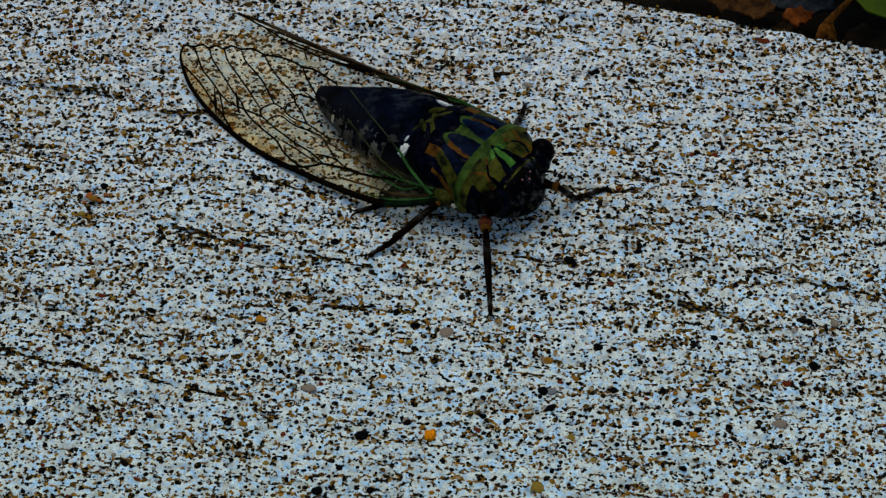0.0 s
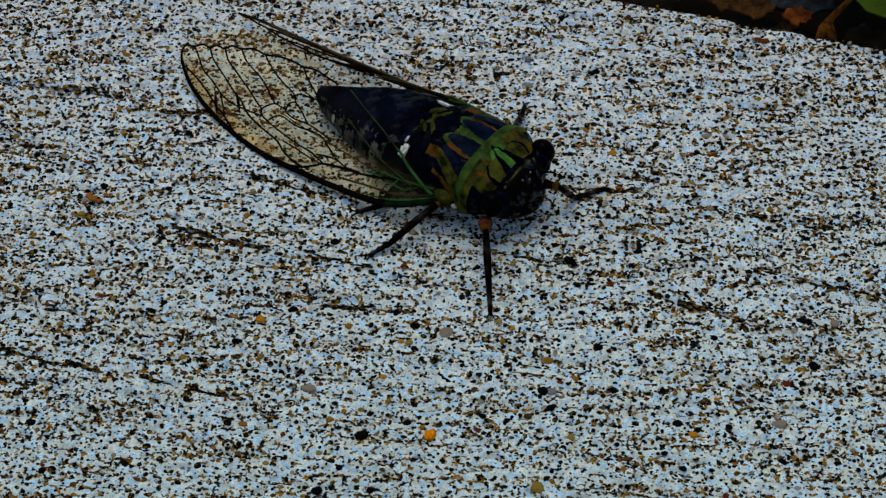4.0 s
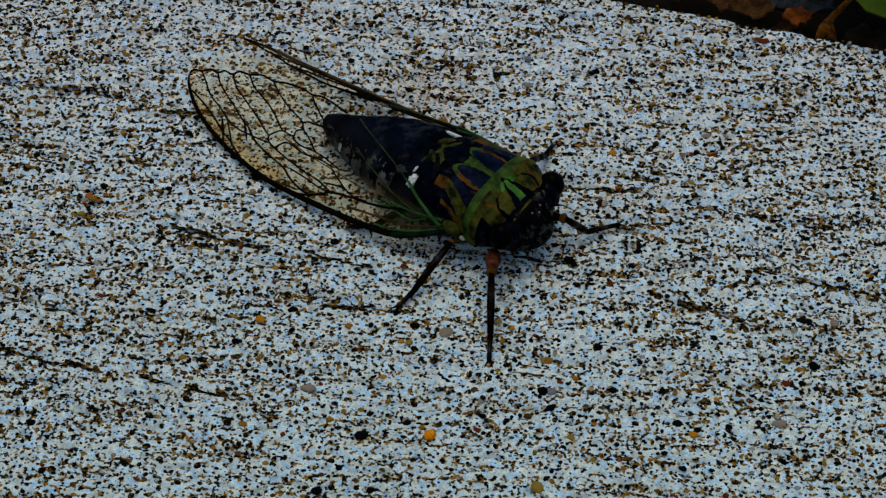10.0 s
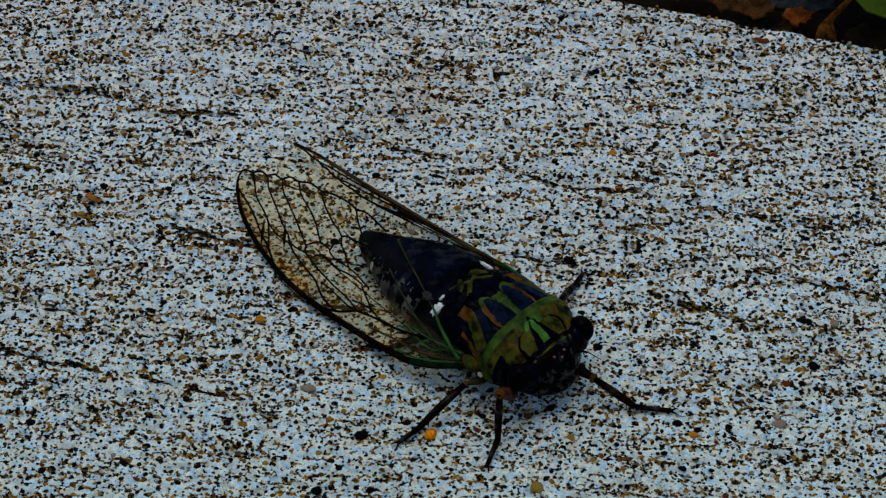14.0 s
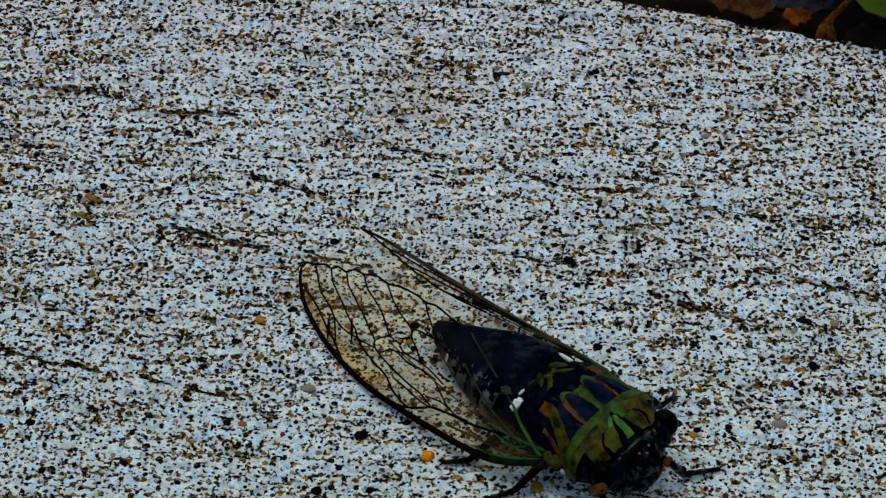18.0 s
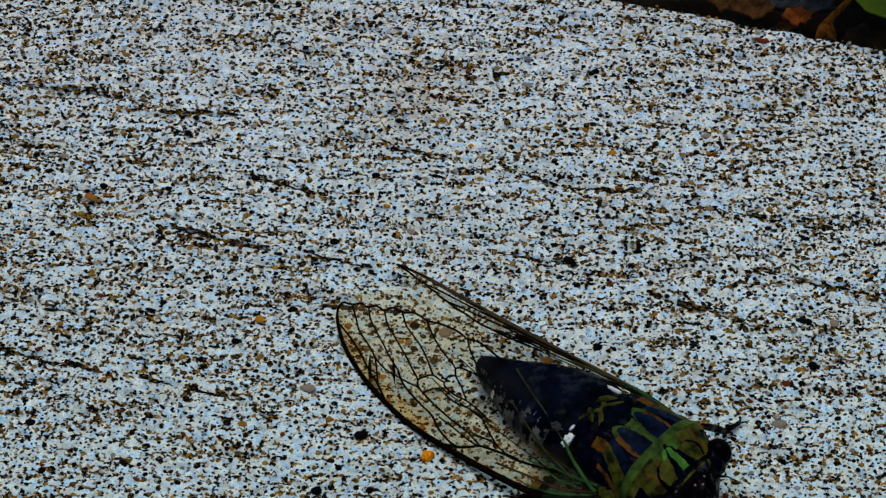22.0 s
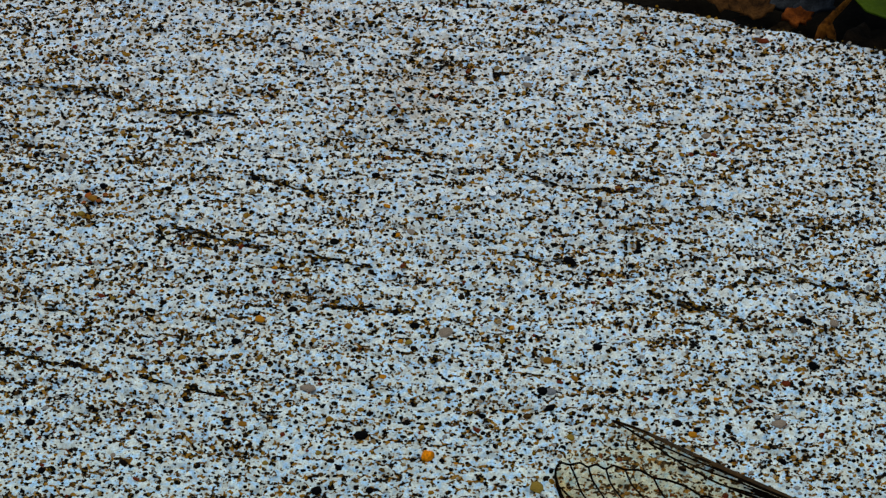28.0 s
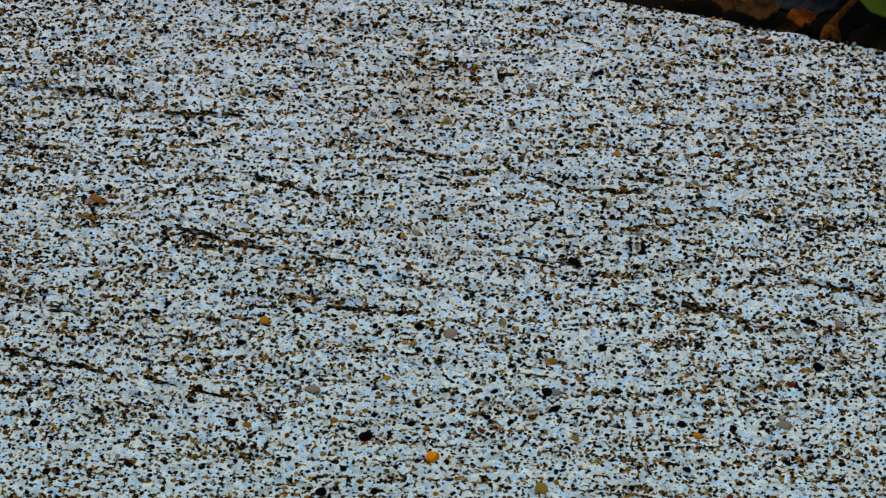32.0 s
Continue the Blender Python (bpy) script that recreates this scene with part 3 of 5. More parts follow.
def grit(parent):
    """The larger stones that show singly in the surface."""
    rng = np.random.RandomState(19)
    kinds = [("black", GRAIN_DARK, DARK_AT + MORE_DARK_AT, 74), ("ochre", GRAIN_ORANGE, OCHRE_AT + MORE_OCHRE_AT, 38), ("red", GRAIN_RED, RED_AT + MORE_RED_AT, 4), ("grey", GRAIN_GREY, GREY_AT + MORE_GREY_AT, 20), ("white", GRAIN_WHITE, [(5.7, 9.9, 0.6), (6.2, 9.3, 0.42), (5.3, 9.2, 0.35)], 0), ("rust", GRAIN_RUST, [(-43.9, 8.9, 0.5), (-42.6, 8.2, 0.42), (-44.4, 7.6, 0.36), (-41.8, 9.1, 0.4)], 0)]
    for kind, mt, spots, extra in kinds:
        meshes = []
        for _ in range(6):
            v, f = grain_shape(rng, rng.uniform(1.0, 1.35), 0.34, 8)
            me = bpy.data.meshes.new("pebble")
            me.from_pydata(v, [], f)
            me.materials.append(mt)
            meshes.append(me)
        places = list(spots)
        while len(places) < len(spots) + extra:
            u, v = rng.uniform(-85, 58), rng.uniform(3, 103)
            x, y = CORNER + u * ALONG + v * INWARD
            if min((x - q[0]) ** 2 + (y - q[1]) ** 2 for q in places) > 9:
                places.append((x, y, rng.uniform(0.22, 0.38)))
        for i, (x, y, r) in enumerate(places):
            ob = new("pebble", meshes[i % 6])
            ob.parent = parent
            ring = np.arange(9) * 0.7
            h = float(np.percentile(relief(x + r * 0.8 * np.cos(ring), y + r * 0.8 * np.sin(ring)), 70))
            ob.matrix_basis = pose(x * MM, y * MM, h * MM, rng.uniform(-6, 6), rng.uniform(-6, 6), math.degrees(BROOM) + rng.uniform(-30, 30)) @ Matrix.Scale(r * MM, 4)


def loose_grain():
    rng = np.random.RandomState(5)
    v, f = grain_shape(rng, 1.05, 0.9, 9)
    v = [(a, c, h + 0.22) for a, c, h in v]
    return tagged(mesh_object("loose_grain", scaled(v, 0.78 * MM), f + [tuple(range(9))[::-1]], GRAIN_LOOSE), "loose bright orange grain lying on the concrete", "grain")


# ---- the cicada ----
def section(profile, f):
    """Half width, top and bottom of a body shell at f, from rows of (f, half width, top, bottom)."""
    rows = sorted(profile)
    fs = [r[0] for r in rows]
    f = min(max(f, fs[0]), fs[-1])
    i = max(0, min(len(fs) - 2, sum(1 for q in fs if q <= f) - 1))
    s = (f - fs[i]) / (fs[i + 1] - fs[i])
    out = []
    for k in (1, 2, 3):
        y0, y1 = rows[i][k], rows[i + 1][k]
        m0 = (rows[min(i + 1, len(rows) - 1)][k] - rows[max(i - 1, 0)][k]) / max(1e-6, rows[min(i + 1, len(rows) - 1)][0] - rows[max(i - 1, 0)][0])
        m1 = (rows[min(i + 2, len(rows) - 1)][k] - rows[i][k]) / max(1e-6, rows[min(i + 2, len(rows) - 1)][0] - rows[i][0])
        d = fs[i + 1] - fs[i]
        out.append(y0 * (1 + 2 * s) * (1 - s) ** 2 + m0 * d * s * (1 - s) ** 2 + y1 * s * s * (3 - 2 * s) + m1 * d * s * s * (s - 1))
    return out


def shell(name, profile, f0, f1, nf, na, materials, parent, label="", pattern=None, power=0.85, bulge=0.0, capped=True):
    """A closed body ring from f0 to f1. pattern(f, l, z) picks the material's slot."""
    verts, faces, slots = [], [], []
    for i in range(nf + 1):
        s = i / nf
        f = f0 + (f1 - f0) * s
        w, t, bt = section(profile, f)
        k = 1 + bulge * math.sin(math.pi * s)
        mid = bt + 0.42 * (t - bt)
        for j in range(na):
            a = 2 * math.pi * j / na
            c, sn = math.cos(a), math.sin(a)
            l = w * k * math.copysign(abs(c) ** power, c)
            z = mid + ((t - mid) if sn > 0 else (mid - bt)) * k * math.copysign(abs(sn) ** power, sn)
            verts.append((f, l, z))
    for i in range(nf):
        for j in range(na):
            q = (j + 1) % na
            faces.append((i * na + j, i * na + q, (i + 1) * na + q, (i + 1) * na + j))
            if pattern:
                cx = [verts[n] for n in faces[-1]]
                slots.append(pattern(sum(p[0] for p in cx) / 4, sum(p[1] for p in cx) / 4, sum(p[2] for p in cx) / 4))
    if capped:
        faces.append(tuple(range(na))[::-1])
        faces.append(tuple(nf * na + j for j in range(na)))
        slots += [0, 0]
    return mesh_object(name, scaled(verts), faces, materials, parent, label, slots if pattern else None)


def blob(name, centre, radii, material, parent, label="", wave=0.0, seed=1, levels=3, turn=(0, 0, 0), ragged=0.0):
    bm = bmesh.new()
    bmesh.ops.create_icosphere(bm, subdivisions=levels, radius=1)
    for v in bm.verts:
        n = noise.noise(v.co * 2.2 + Vector((seed, seed * 2, 0)))
        v.co = v.co * (1 + wave * n + ragged * noise.noise(v.co * 5.5 + Vector((0, seed, 3))))
    m = Matrix.Translation(Vector(centre) * MM) @ pose(0, 0, 0, *turn) @ Matrix.Diagonal((radii[0] * MM, radii[1] * MM, radii[2] * MM, 1))
    bm.transform(m)
    return part(name, bm, material, parent, label)


THORAX = [(-6.8, 3.4, 8.3, 2.2), (-5.0, 5.0, 9.4, 1.7), (-3.0, 6.1, 9.9, 1.4), (0.0, 6.5, 10.0, 1.3), (3.4, 6.6, 9.6, 1.5)]
PRONOTUM = [(3.3, 6.75, 9.75, 1.9), (4.2, 6.95, 9.8, 1.9), (5.2, 6.6, 9.45, 2.1), (6.6, 5.7, 8.9, 2.4), (7.9, 4.7, 8.0, 2.8)]
HEAD = [(7.3, 4.3, 8.0, 2.4), (8.2, 4.9, 8.1, 2.2), (9.2, 4.0, 7.7, 2.0), (10.1, 2.7, 7.0, 2.1), (10.8, 1.7, 6.1, 2.6), (11.25, 0.5, 5.0, 3.6)]
ABDOMEN_ROWS = [(-5.2, 5.6, 8.1, 1.4), (-8.0, 6.2, 8.2, 1.1), (-11.6, 5.75, 7.65, 1.0), (-15.2, 4.65, 6.8, 1.0), (-18.9, 3.05, 5.5, 1.1), (-21.6, 1.9, 4.75, 1.4), (-23.2, 0.95, 4.2, 2.1)]


def mesonotum_pattern(f, l, z):
    """0 black, 1 green, 2 olive, 3 rust, 4 navy."""
    ragged = 0.10 * noise.noise(Vector((f * 1.7, l * 1.7, z)))
    s = abs(l) + ragged
    f = f + 0.12 * noise.noise(Vector((l * 1.9, f * 1.9, 4)))
    if z < 5.2:
        return (2 if l < 0 else 3) if noise.noise(Vector((f * 1.1, l, z * 1.1))) > 0.12 else 0
    # two dark drops beside the midline, each under a green arch with a rust outer leg
    q = math.hypot((f - 1.75) / 3.05, (s - 1.48) / (0.92 + 0.1 * min(max(f, 0), 2.6)))
    if q < 1:
        return 4
    if s < 0.62 and f > -0.9:
        return 1
    outer = math.hypot((f - 1.75) / 3.55, (s - 1.72) / 1.28)
    if outer < 1:
        if s > 1.5:
            return 3 if f > -0.55 else 1
        return 1
    # dark drop at the side, leaning out, then an olive band that turns rust behind
    drop = 3.05 + 0.42 * (f + 0.6)
    if f > -0.9 and drop - 0.4 < s < drop + 0.62:
        return 4
    band = 4.5 + 0.5 * f
    if f > -2.6 and abs(s - max(band, 4.05)) < 0.62:
        return 2 if f > -0.9 else 3
    if f > -0.8 and abs(s - 5.85 - 0.22 * f) < 0.13:
        return 3
    # the raised cross behind
    if f < -3.3:
        arm = abs(s - (0.35 + 1.05 * abs(f + 4.75)))
        if arm < 0.42 and s < 2.2:
            return 2
    return 0


def pronotum_pattern(f, l, z):
    """0 black, 1 green, 2 olive, 3 rust, 4 bright green."""
    ragged = 0.16 * noise.noise(Vector((f * 1.6, l * 1.6, z + 7)))
    s = abs(l) + ragged
    if z < 4.2:
        return 0
    if f < 4.05:
        return 1
    t = f - 4.05
    if f > 7.42:
        return 3 if f < 7.56 and s < 3.6 and noise.noise(Vector((l * 1.3, f, 9))) > 0.15 else 0
    if s < 0.16 + 0.13 * t and 0.55 < t < 3.35:
        return 4
    if s < 0.12 + 0.46 * t:
        return 0
    # a hooked dark groove and a second one further out
    hook = 2.05 + 0.42 * t - 0.35 * math.sin(2.2 * t)
    if abs(s - hook) < 0.2 and t > 0.55:
        return 0 if t > 1.2 else 3
    if abs(s - 3.75 - 0.3 * math.sin(2.6 * t)) < 0.17 and t > 0.4:
        return 3
    if s > 5.2 and t > 1.0:
        return 0
    if t < 1.3 and s < 2.2:
        return 4 if s < 0.5 + 0.75 * t and t > 0.4 else 1
    return 2


def abdomen_pattern(f, l, z):
    """0 blue-black, 1 grey frosting, in ragged patches low on the flanks."""
    w, t, bt = section(ABDOMEN_ROWS, f)
    low = 1 - (z - bt) / (t - bt)
    n = noise.noise(Vector((f * 0.9, l * 0.9, z * 0.9))) + 0.5 * noise.noise(Vector((f * 2.5, l * 2.5, z * 2.5)))
    seam = min(abs(f - q) for q in (-8.2, -11.0, -13.6, -16.1, -18.3, -20.4))
    if seam < 0.28 + 0.2 * n or f > -8.6 + n:
        return 0
    return 1 if n + 2.0 * (low - 0.2) > 0.12 and z > bt + 0.3 and low > 0.1 else 0


def head_pattern(f, l, z):
    s = abs(l)
    if z > 6.0 and s < 3.0 and abs(f - 8.15 - 0.05 * s) < 0.13 and noise.noise(Vector((l * 1.5, f, z))) > -0.2:
        return 2
    if f > 10.1 and z < 5.6 and s < 2.0 and int(z * 3.2) % 3 == 0 and noise.noise(Vector((l * 2, z * 2, 3))) > 0.1:
        return 2
    return 0


RIGHT_COSTA = [(1.5, -6.9, 5.0), (-3.5, -9.5, 3.2), (-8.1, -10.4, 2.3), (-16.5, -11.05, 1.8), (-24.7, -11.2, 1.6), (-32.0, -10.0, 1.8), (-37.7, -8.1, 2.5), (-41.3, -5.8, 3.3), (-42.6, -4.0, 3.9), (-42.2, -2.3, 4.4)]
RIGHT_INNER = [(0.5, -6.0, 6.6), (-5, -4.2, 8.3), (-10, -2.2, 8.6), (-16.1, -0.5, 8.2), (-21.0, 0.3, 7.4), (-26.0, 0.7, 6.5), (-32.6, 1.1, 5.7), (-38.0, 0.4, 5.2), (-41.0, -1.0, 4.7), (-42.2, -2.2, 4.42)]
LEFT_COSTA = [(1.5, 6.9, 5.0), (-3.5, 7.9, 4.0), (-8.1, 8.2, 3.2), (-16.5, 8.0, 2.3), (-24.7, 7.6, 1.9), (-32.0, 7.1, 1.9), (-37.7, 6.4, 2.4), (-41.2, 5.4, 3.0), (-42.3, 4.6, 3.6)]
LEFT_INNER = [(0.5, 6.0, 6.6), (-5, 4.8, 8.3), (-10, 3.4, 8.8), (-16.1, 2.3, 8.6), (-21.0, 1.7, 8.2), (-26.0, 1.6, 7.4), (-32.1, 2.2, 6.2), (-37.5, 3.4, 5.0), (-42.3, 4.5, 3.62)]

# forewing veins, in the wing's own measure: along it from base to tip, across it from front edge to inner edge
VEINS = {
    "ambient": [(0.73, 0.0), (0.79, 0.0), (0.845, 0.01), (0.879, 0.06), (0.871, 0.205), (0.825, 0.34), (0.801, 0.496), (0.767, 0.518), (0.757, 0.625), (0.728, 0.642), (0.723, 0.747), (0.695, 0.773), (0.674, 0.852), (0.637, 0.857), (0.613, 0.917), (0.576, 0.951), (0.540, 0.942), (0.512, 0.972), (0.456, 0.955), (0.405, 0.939)],
    "radius": [(0.754, 0.033), (0.696, 0.098), (0.643, 0.108), (0.584, 0.076), (0.558, 0.067), (0.50, 0.0)],
    "v1": [(0.817, 0.337), (0.757, 0.284), (0.704, 0.229), (0.654, 0.224), (0.614, 0.200), (0.584, 0.141), (0.556, 0.075)],
    "v2": [(0.765, 0.526), (0.721, 0.427), (0.673, 0.379), (0.629, 0.343), (0.596, 0.309), (0.556, 0.281)],
    "v3": [(0.726, 0.646), (0.683, 0.536), (0.633, 0.481), (0.601, 0.449), (0.571, 0.418), (0.537, 0.375), (0.509, 0.343)],
    "v4": [(0.693, 0.766), (0.652, 0.665), (0.617, 0.628), (0.584, 0.596), (0.548, 0.546), (0.498, 0.461)],
    "v5": [(0.636, 0.851), (0.597, 0.765), (0.544, 0.692), (0.497, 0.655), (0.477, 0.630)],
    "v6": [(0.539, 0.937), (0.509, 0.872), (0.477, 0.818), (0.425, 0.733)],
    "fork": [(0.477, 0.630), (0.469, 0.667), (0.440, 0.687), (0.40, 0.72)],
    "fork2": [(0.477, 0.630), (0.457, 0.572), (0.431, 0.532), (0.397, 0.451)],
    "cross": [(0.509, 0.343), (0.506, 0.400), (0.497, 0.457), (0.478, 0.464), (0.465, 0.475), (0.471, 0.530), (0.462, 0.576)],
    "m1": [(0.509, 0.343), (0.497, 0.298), (0.475, 0.280), (0.446, 0.264), (0.417, 0.249), (0.382, 0.227), (0.351, 0.213), (0.318, 0.165)],
    "m2": [(0.614, 0.200), (0.576, 0.199), (0.539, 0.237), (0.495, 0.288)],
    "m3": [(0.554, 0.275), (0.519, 0.223), (0.474, 0.197), (0.428, 0.172), (0.400, 0.110), (0.372, 0.065), (0.354, 0.052)],
    "m4": [(0.414, 0.195), (0.382, 0.184), (0.344, 0.158), (0.322, 0.155)],
    "cu1": [(0.465, 0.475), (0.458, 0.448), (0.432, 0.432), (0.396, 0.446), (0.363, 0.434), (0.326, 0.402)],
    "cu2": [(0.475, 0.280), (0.469, 0.366), (0.453, 0.394), (0.414, 0.379), (0.378, 0.401), (0.344, 0.394)],
    "cu3": [(0.342, 0.378), (0.316, 0.311), (0.297, 0.259), (0.276, 0.228), (0.250, 0.243)],
    "cu4": [(0.340, 0.219), (0.310, 0.254), (0.296, 0.248)],
    "nodal": [(0.375, 0.009), (0.349, 0.057), (0.329, 0.123), (0.318, 0.165), (0.280, 0.210), (0.243, 0.234), (0.135, 0.352)],
    "clavus": [(0.160, 0.730), (0.131, 0.702), (0.073, 0.490), (0.031, 0.120)],
    "clavus_tip": [(0.352, 0.941), (0.274, 0.847), (0.206, 0.773), (0.160, 0.730)],
    "clavus2": [(0.315, 0.670), (0.260, 0.564), (0.199, 0.466), (0.122, 0.406), (0.082, 0.307)],
    "base": [(0.281, 0.106), (0.216, 0.142), (0.126, 0.149), (0.072, 0.144), (0.037, 0.166)],
    "base2": [(0.233, 0.289), (0.186, 0.299), (0.133, 0.265), (0.099, 0.244), (0.070, 0.329)],
}
VEIN_GIRTH = {"ambient": 0.14, "clavus": 0.13, "clavus_tip": 0.10, "clavus2": 0.11, "nodal": 0.16, "base": 0.15, "m3": 0.14, "m1": 0.13, "radius": 0.13}
VEIN_TONE = {"clavus": VEIN_GREEN, "clavus_tip": VEIN_OLIVE, "clavus2": VEIN_OLIVE, "base2": VEIN_GREEN, "base": VEIN_RUST}


def wing_point(costa, inner, u, v, lift=0.0):
    a, c = spline(costa, u), spline(inner, u)
    p = a + (c - a) * v
    p[2] += 0.10 * np.linalg.norm(c - a) * v * (1 - v) + lift
    return p


def wing(parent, name, costa, inner, label, shrink=1.0, drop=0.0, full=True, slim=False):
    nu, nv = 60, 16
    across = spline(inner, 0.75) - spline(costa, 0.75)
    across = across / np.linalg.norm(across) * 1.0
    verts, faces, slots = [], [], []
    for sheet in (0.0, -0.03):
        for i in range(nu + 1):
            for j in range(nv + 1):
                u, v = i / nu * shrink, j / nv
                p = wing_point(costa, inner, u, v * (1.0 if full else 0.9), sheet - drop)
                if full and not slim:
                    # the clear margin beyond the outer vein
                    p = p + across * min(1.0, max(0.0, (u - 0.38) / 0.15)) * min(1.0, max(0.0, (0.93 - u) / 0.2)) * v ** 3
                p[2] += 0.05 * math.sin(14 * v + 9 * u)
                verts.append(p)
    size = (nu + 1) * (nv + 1)
    for sheet in (0, 1):
        for i in range(nu):
            for j in range(nv):
                q = [sheet * size + a * (nv + 1) + c for a, c in ((i, j), (i + 1, j), (i + 1, j + 1), (i, j + 1))]
                faces.append(q if sheet else q[::-1])
                wave = 2.0 * noise.noise(Vector((i * 0.5, j * 0.6, 2)))
                slots.append(1 if i + wave < 8 and j < 8 else 3 if i + wave < 13 and j < 8 else 2 if i < 30 and j > 6 else 4 if 24 < i < 50 and j < 2 and not slim else 0)
    skin = mesh_object(name, scaled(verts[:size]), faces[:nu * nv], [MEMBRANE, MEMBRANE_BASE, MEMBRANE_CLEAR, MEMBRANE_MID, MEMBRANE_AMBER] if full else [MEMBRANE_HIND] * 5, parent, label, slots[:nu * nv])
    if not full:
        for v0, v1 in ((0.02, 0.02), (0.3, 0.45), (0.55, 0.75)):
            path = [wing_point(costa, inner, u * shrink, v0 + (v1 - v0) * u, 0.03 - drop) for u in np.linspace(0.02, 0.98, 20)]
            v, f = tube(path, [0.07] * 20, 5)
            mesh_object("vein", scaled(v), f, VEIN_DARK, skin)
        return skin
    # the thick front edge, green at the base and dark beyond
    us = np.linspace(0.0, 0.83, 60)
    path = [wing_point(costa, inner, u, 0.0) for u in us]
    rad = [(0.36 if slim else 0.43) * (1 - u / 0.84) ** (0.45 if slim else 0.6) + 0.11 for u in us]
    cut = 11
    v, f = tube(path[:cut + 1], rad[:cut + 1], 8, 0.7)
    mesh_object("front_edge", scaled(v), f, VEIN_BOTTLE, skin, "bottle-green base of the wing's front edge")
    v, f = tube(path[cut:], rad[cut:], 8, 0.7)
    mesh_object("front_edge", scaled(v), f, VEIN_RUST if slim else VEIN_DARK, skin, "dark front edge of the wing")
    for u0, u1, v0, v1, mt in ((0.02, 0.22, 0.07, 0.05, VEIN_GREEN), (0.03, 0.20, 0.40, 0.36, VEIN_GREEN)):
        path = [wing_point(costa, inner, u0 + (u1 - u0) * s, v0 + (v1 - v0) * s, 0.04) for s in np.linspace(0, 1, 16)]
        v, f = tube(path, [0.17 - 0.07 * s for s in np.linspace(0, 1, 16)], 6)
        mesh_object("vein", scaled(v), f, mt, skin)
    for key, pts in VEINS.items():
        if slim and key in ("m2", "m4", "cu2", "cu4", "radius", "v1", "v3", "v5"):
            continue
        n = 5 * len(pts)
        path = []
        for s in np.linspace(0, 1, n):
            q = spline(pts, s)
            path.append(wing_point(costa, inner, q[0], min(max(q[1], 0.005), 0.985), 0.32 if key.startswith("clavus") else 0.03))
        thick = VEIN_GIRTH.get(key, 0.115)
        swell = 1.1 if key == "clavus" else 0.0
        v, f = tube(path, [thick * (1 + swell * s) for s in np.linspace(0, 1, n)], 6)
        mesh_object("vein", scaled(v), f, VEIN_TONE.get(key, VEIN_DARK), skin)
    # smoky marks along the cross veins near the tip
    for u, v, r in ((0.595, 0.10, 0.9), (0.56, 0.25, 0.7)):
        c = wing_point(costa, inner, u, v, 0.05)
        q = wing_point(costa, inner, u + 0.03, v + 0.08, 0.05)
        vv, ff = tube([c + (q - c) * s for s in np.linspace(-1, 1, 9)], [0.05 + r * 0.22 * (1 - abs(s)) for s in np.linspace(-1, 1, 9)], 6, 0.15)
        mesh_object("smoky_mark", scaled(vv), ff, VEIN_DARK, skin)
    return skin


# hip, and lengths of femur, tibia and tarsus, by leg
HIPS = {"rf": (6.8, -5.3, 2.8), "rm": (3.0, -4.0, 2.2), "rh": (-1.8, -5.4, 1.5), "lf": (5.8, 2.7, 2.6), "lm": (3.0, 4.0, 2.2), "lh": (-1.8, 5.0, 1.5)}
BONES = {"rf": (6.4, 7.2, 4.0), "rm": (4.8, 7.4, 3.0), "rh": (6.0, 7.0, 3.0), "lf": (6.4, 5.8, 4.4), "lm": (4.8, 6.2, 2.6), "lh": (6.0, 7.0, 3.0)}


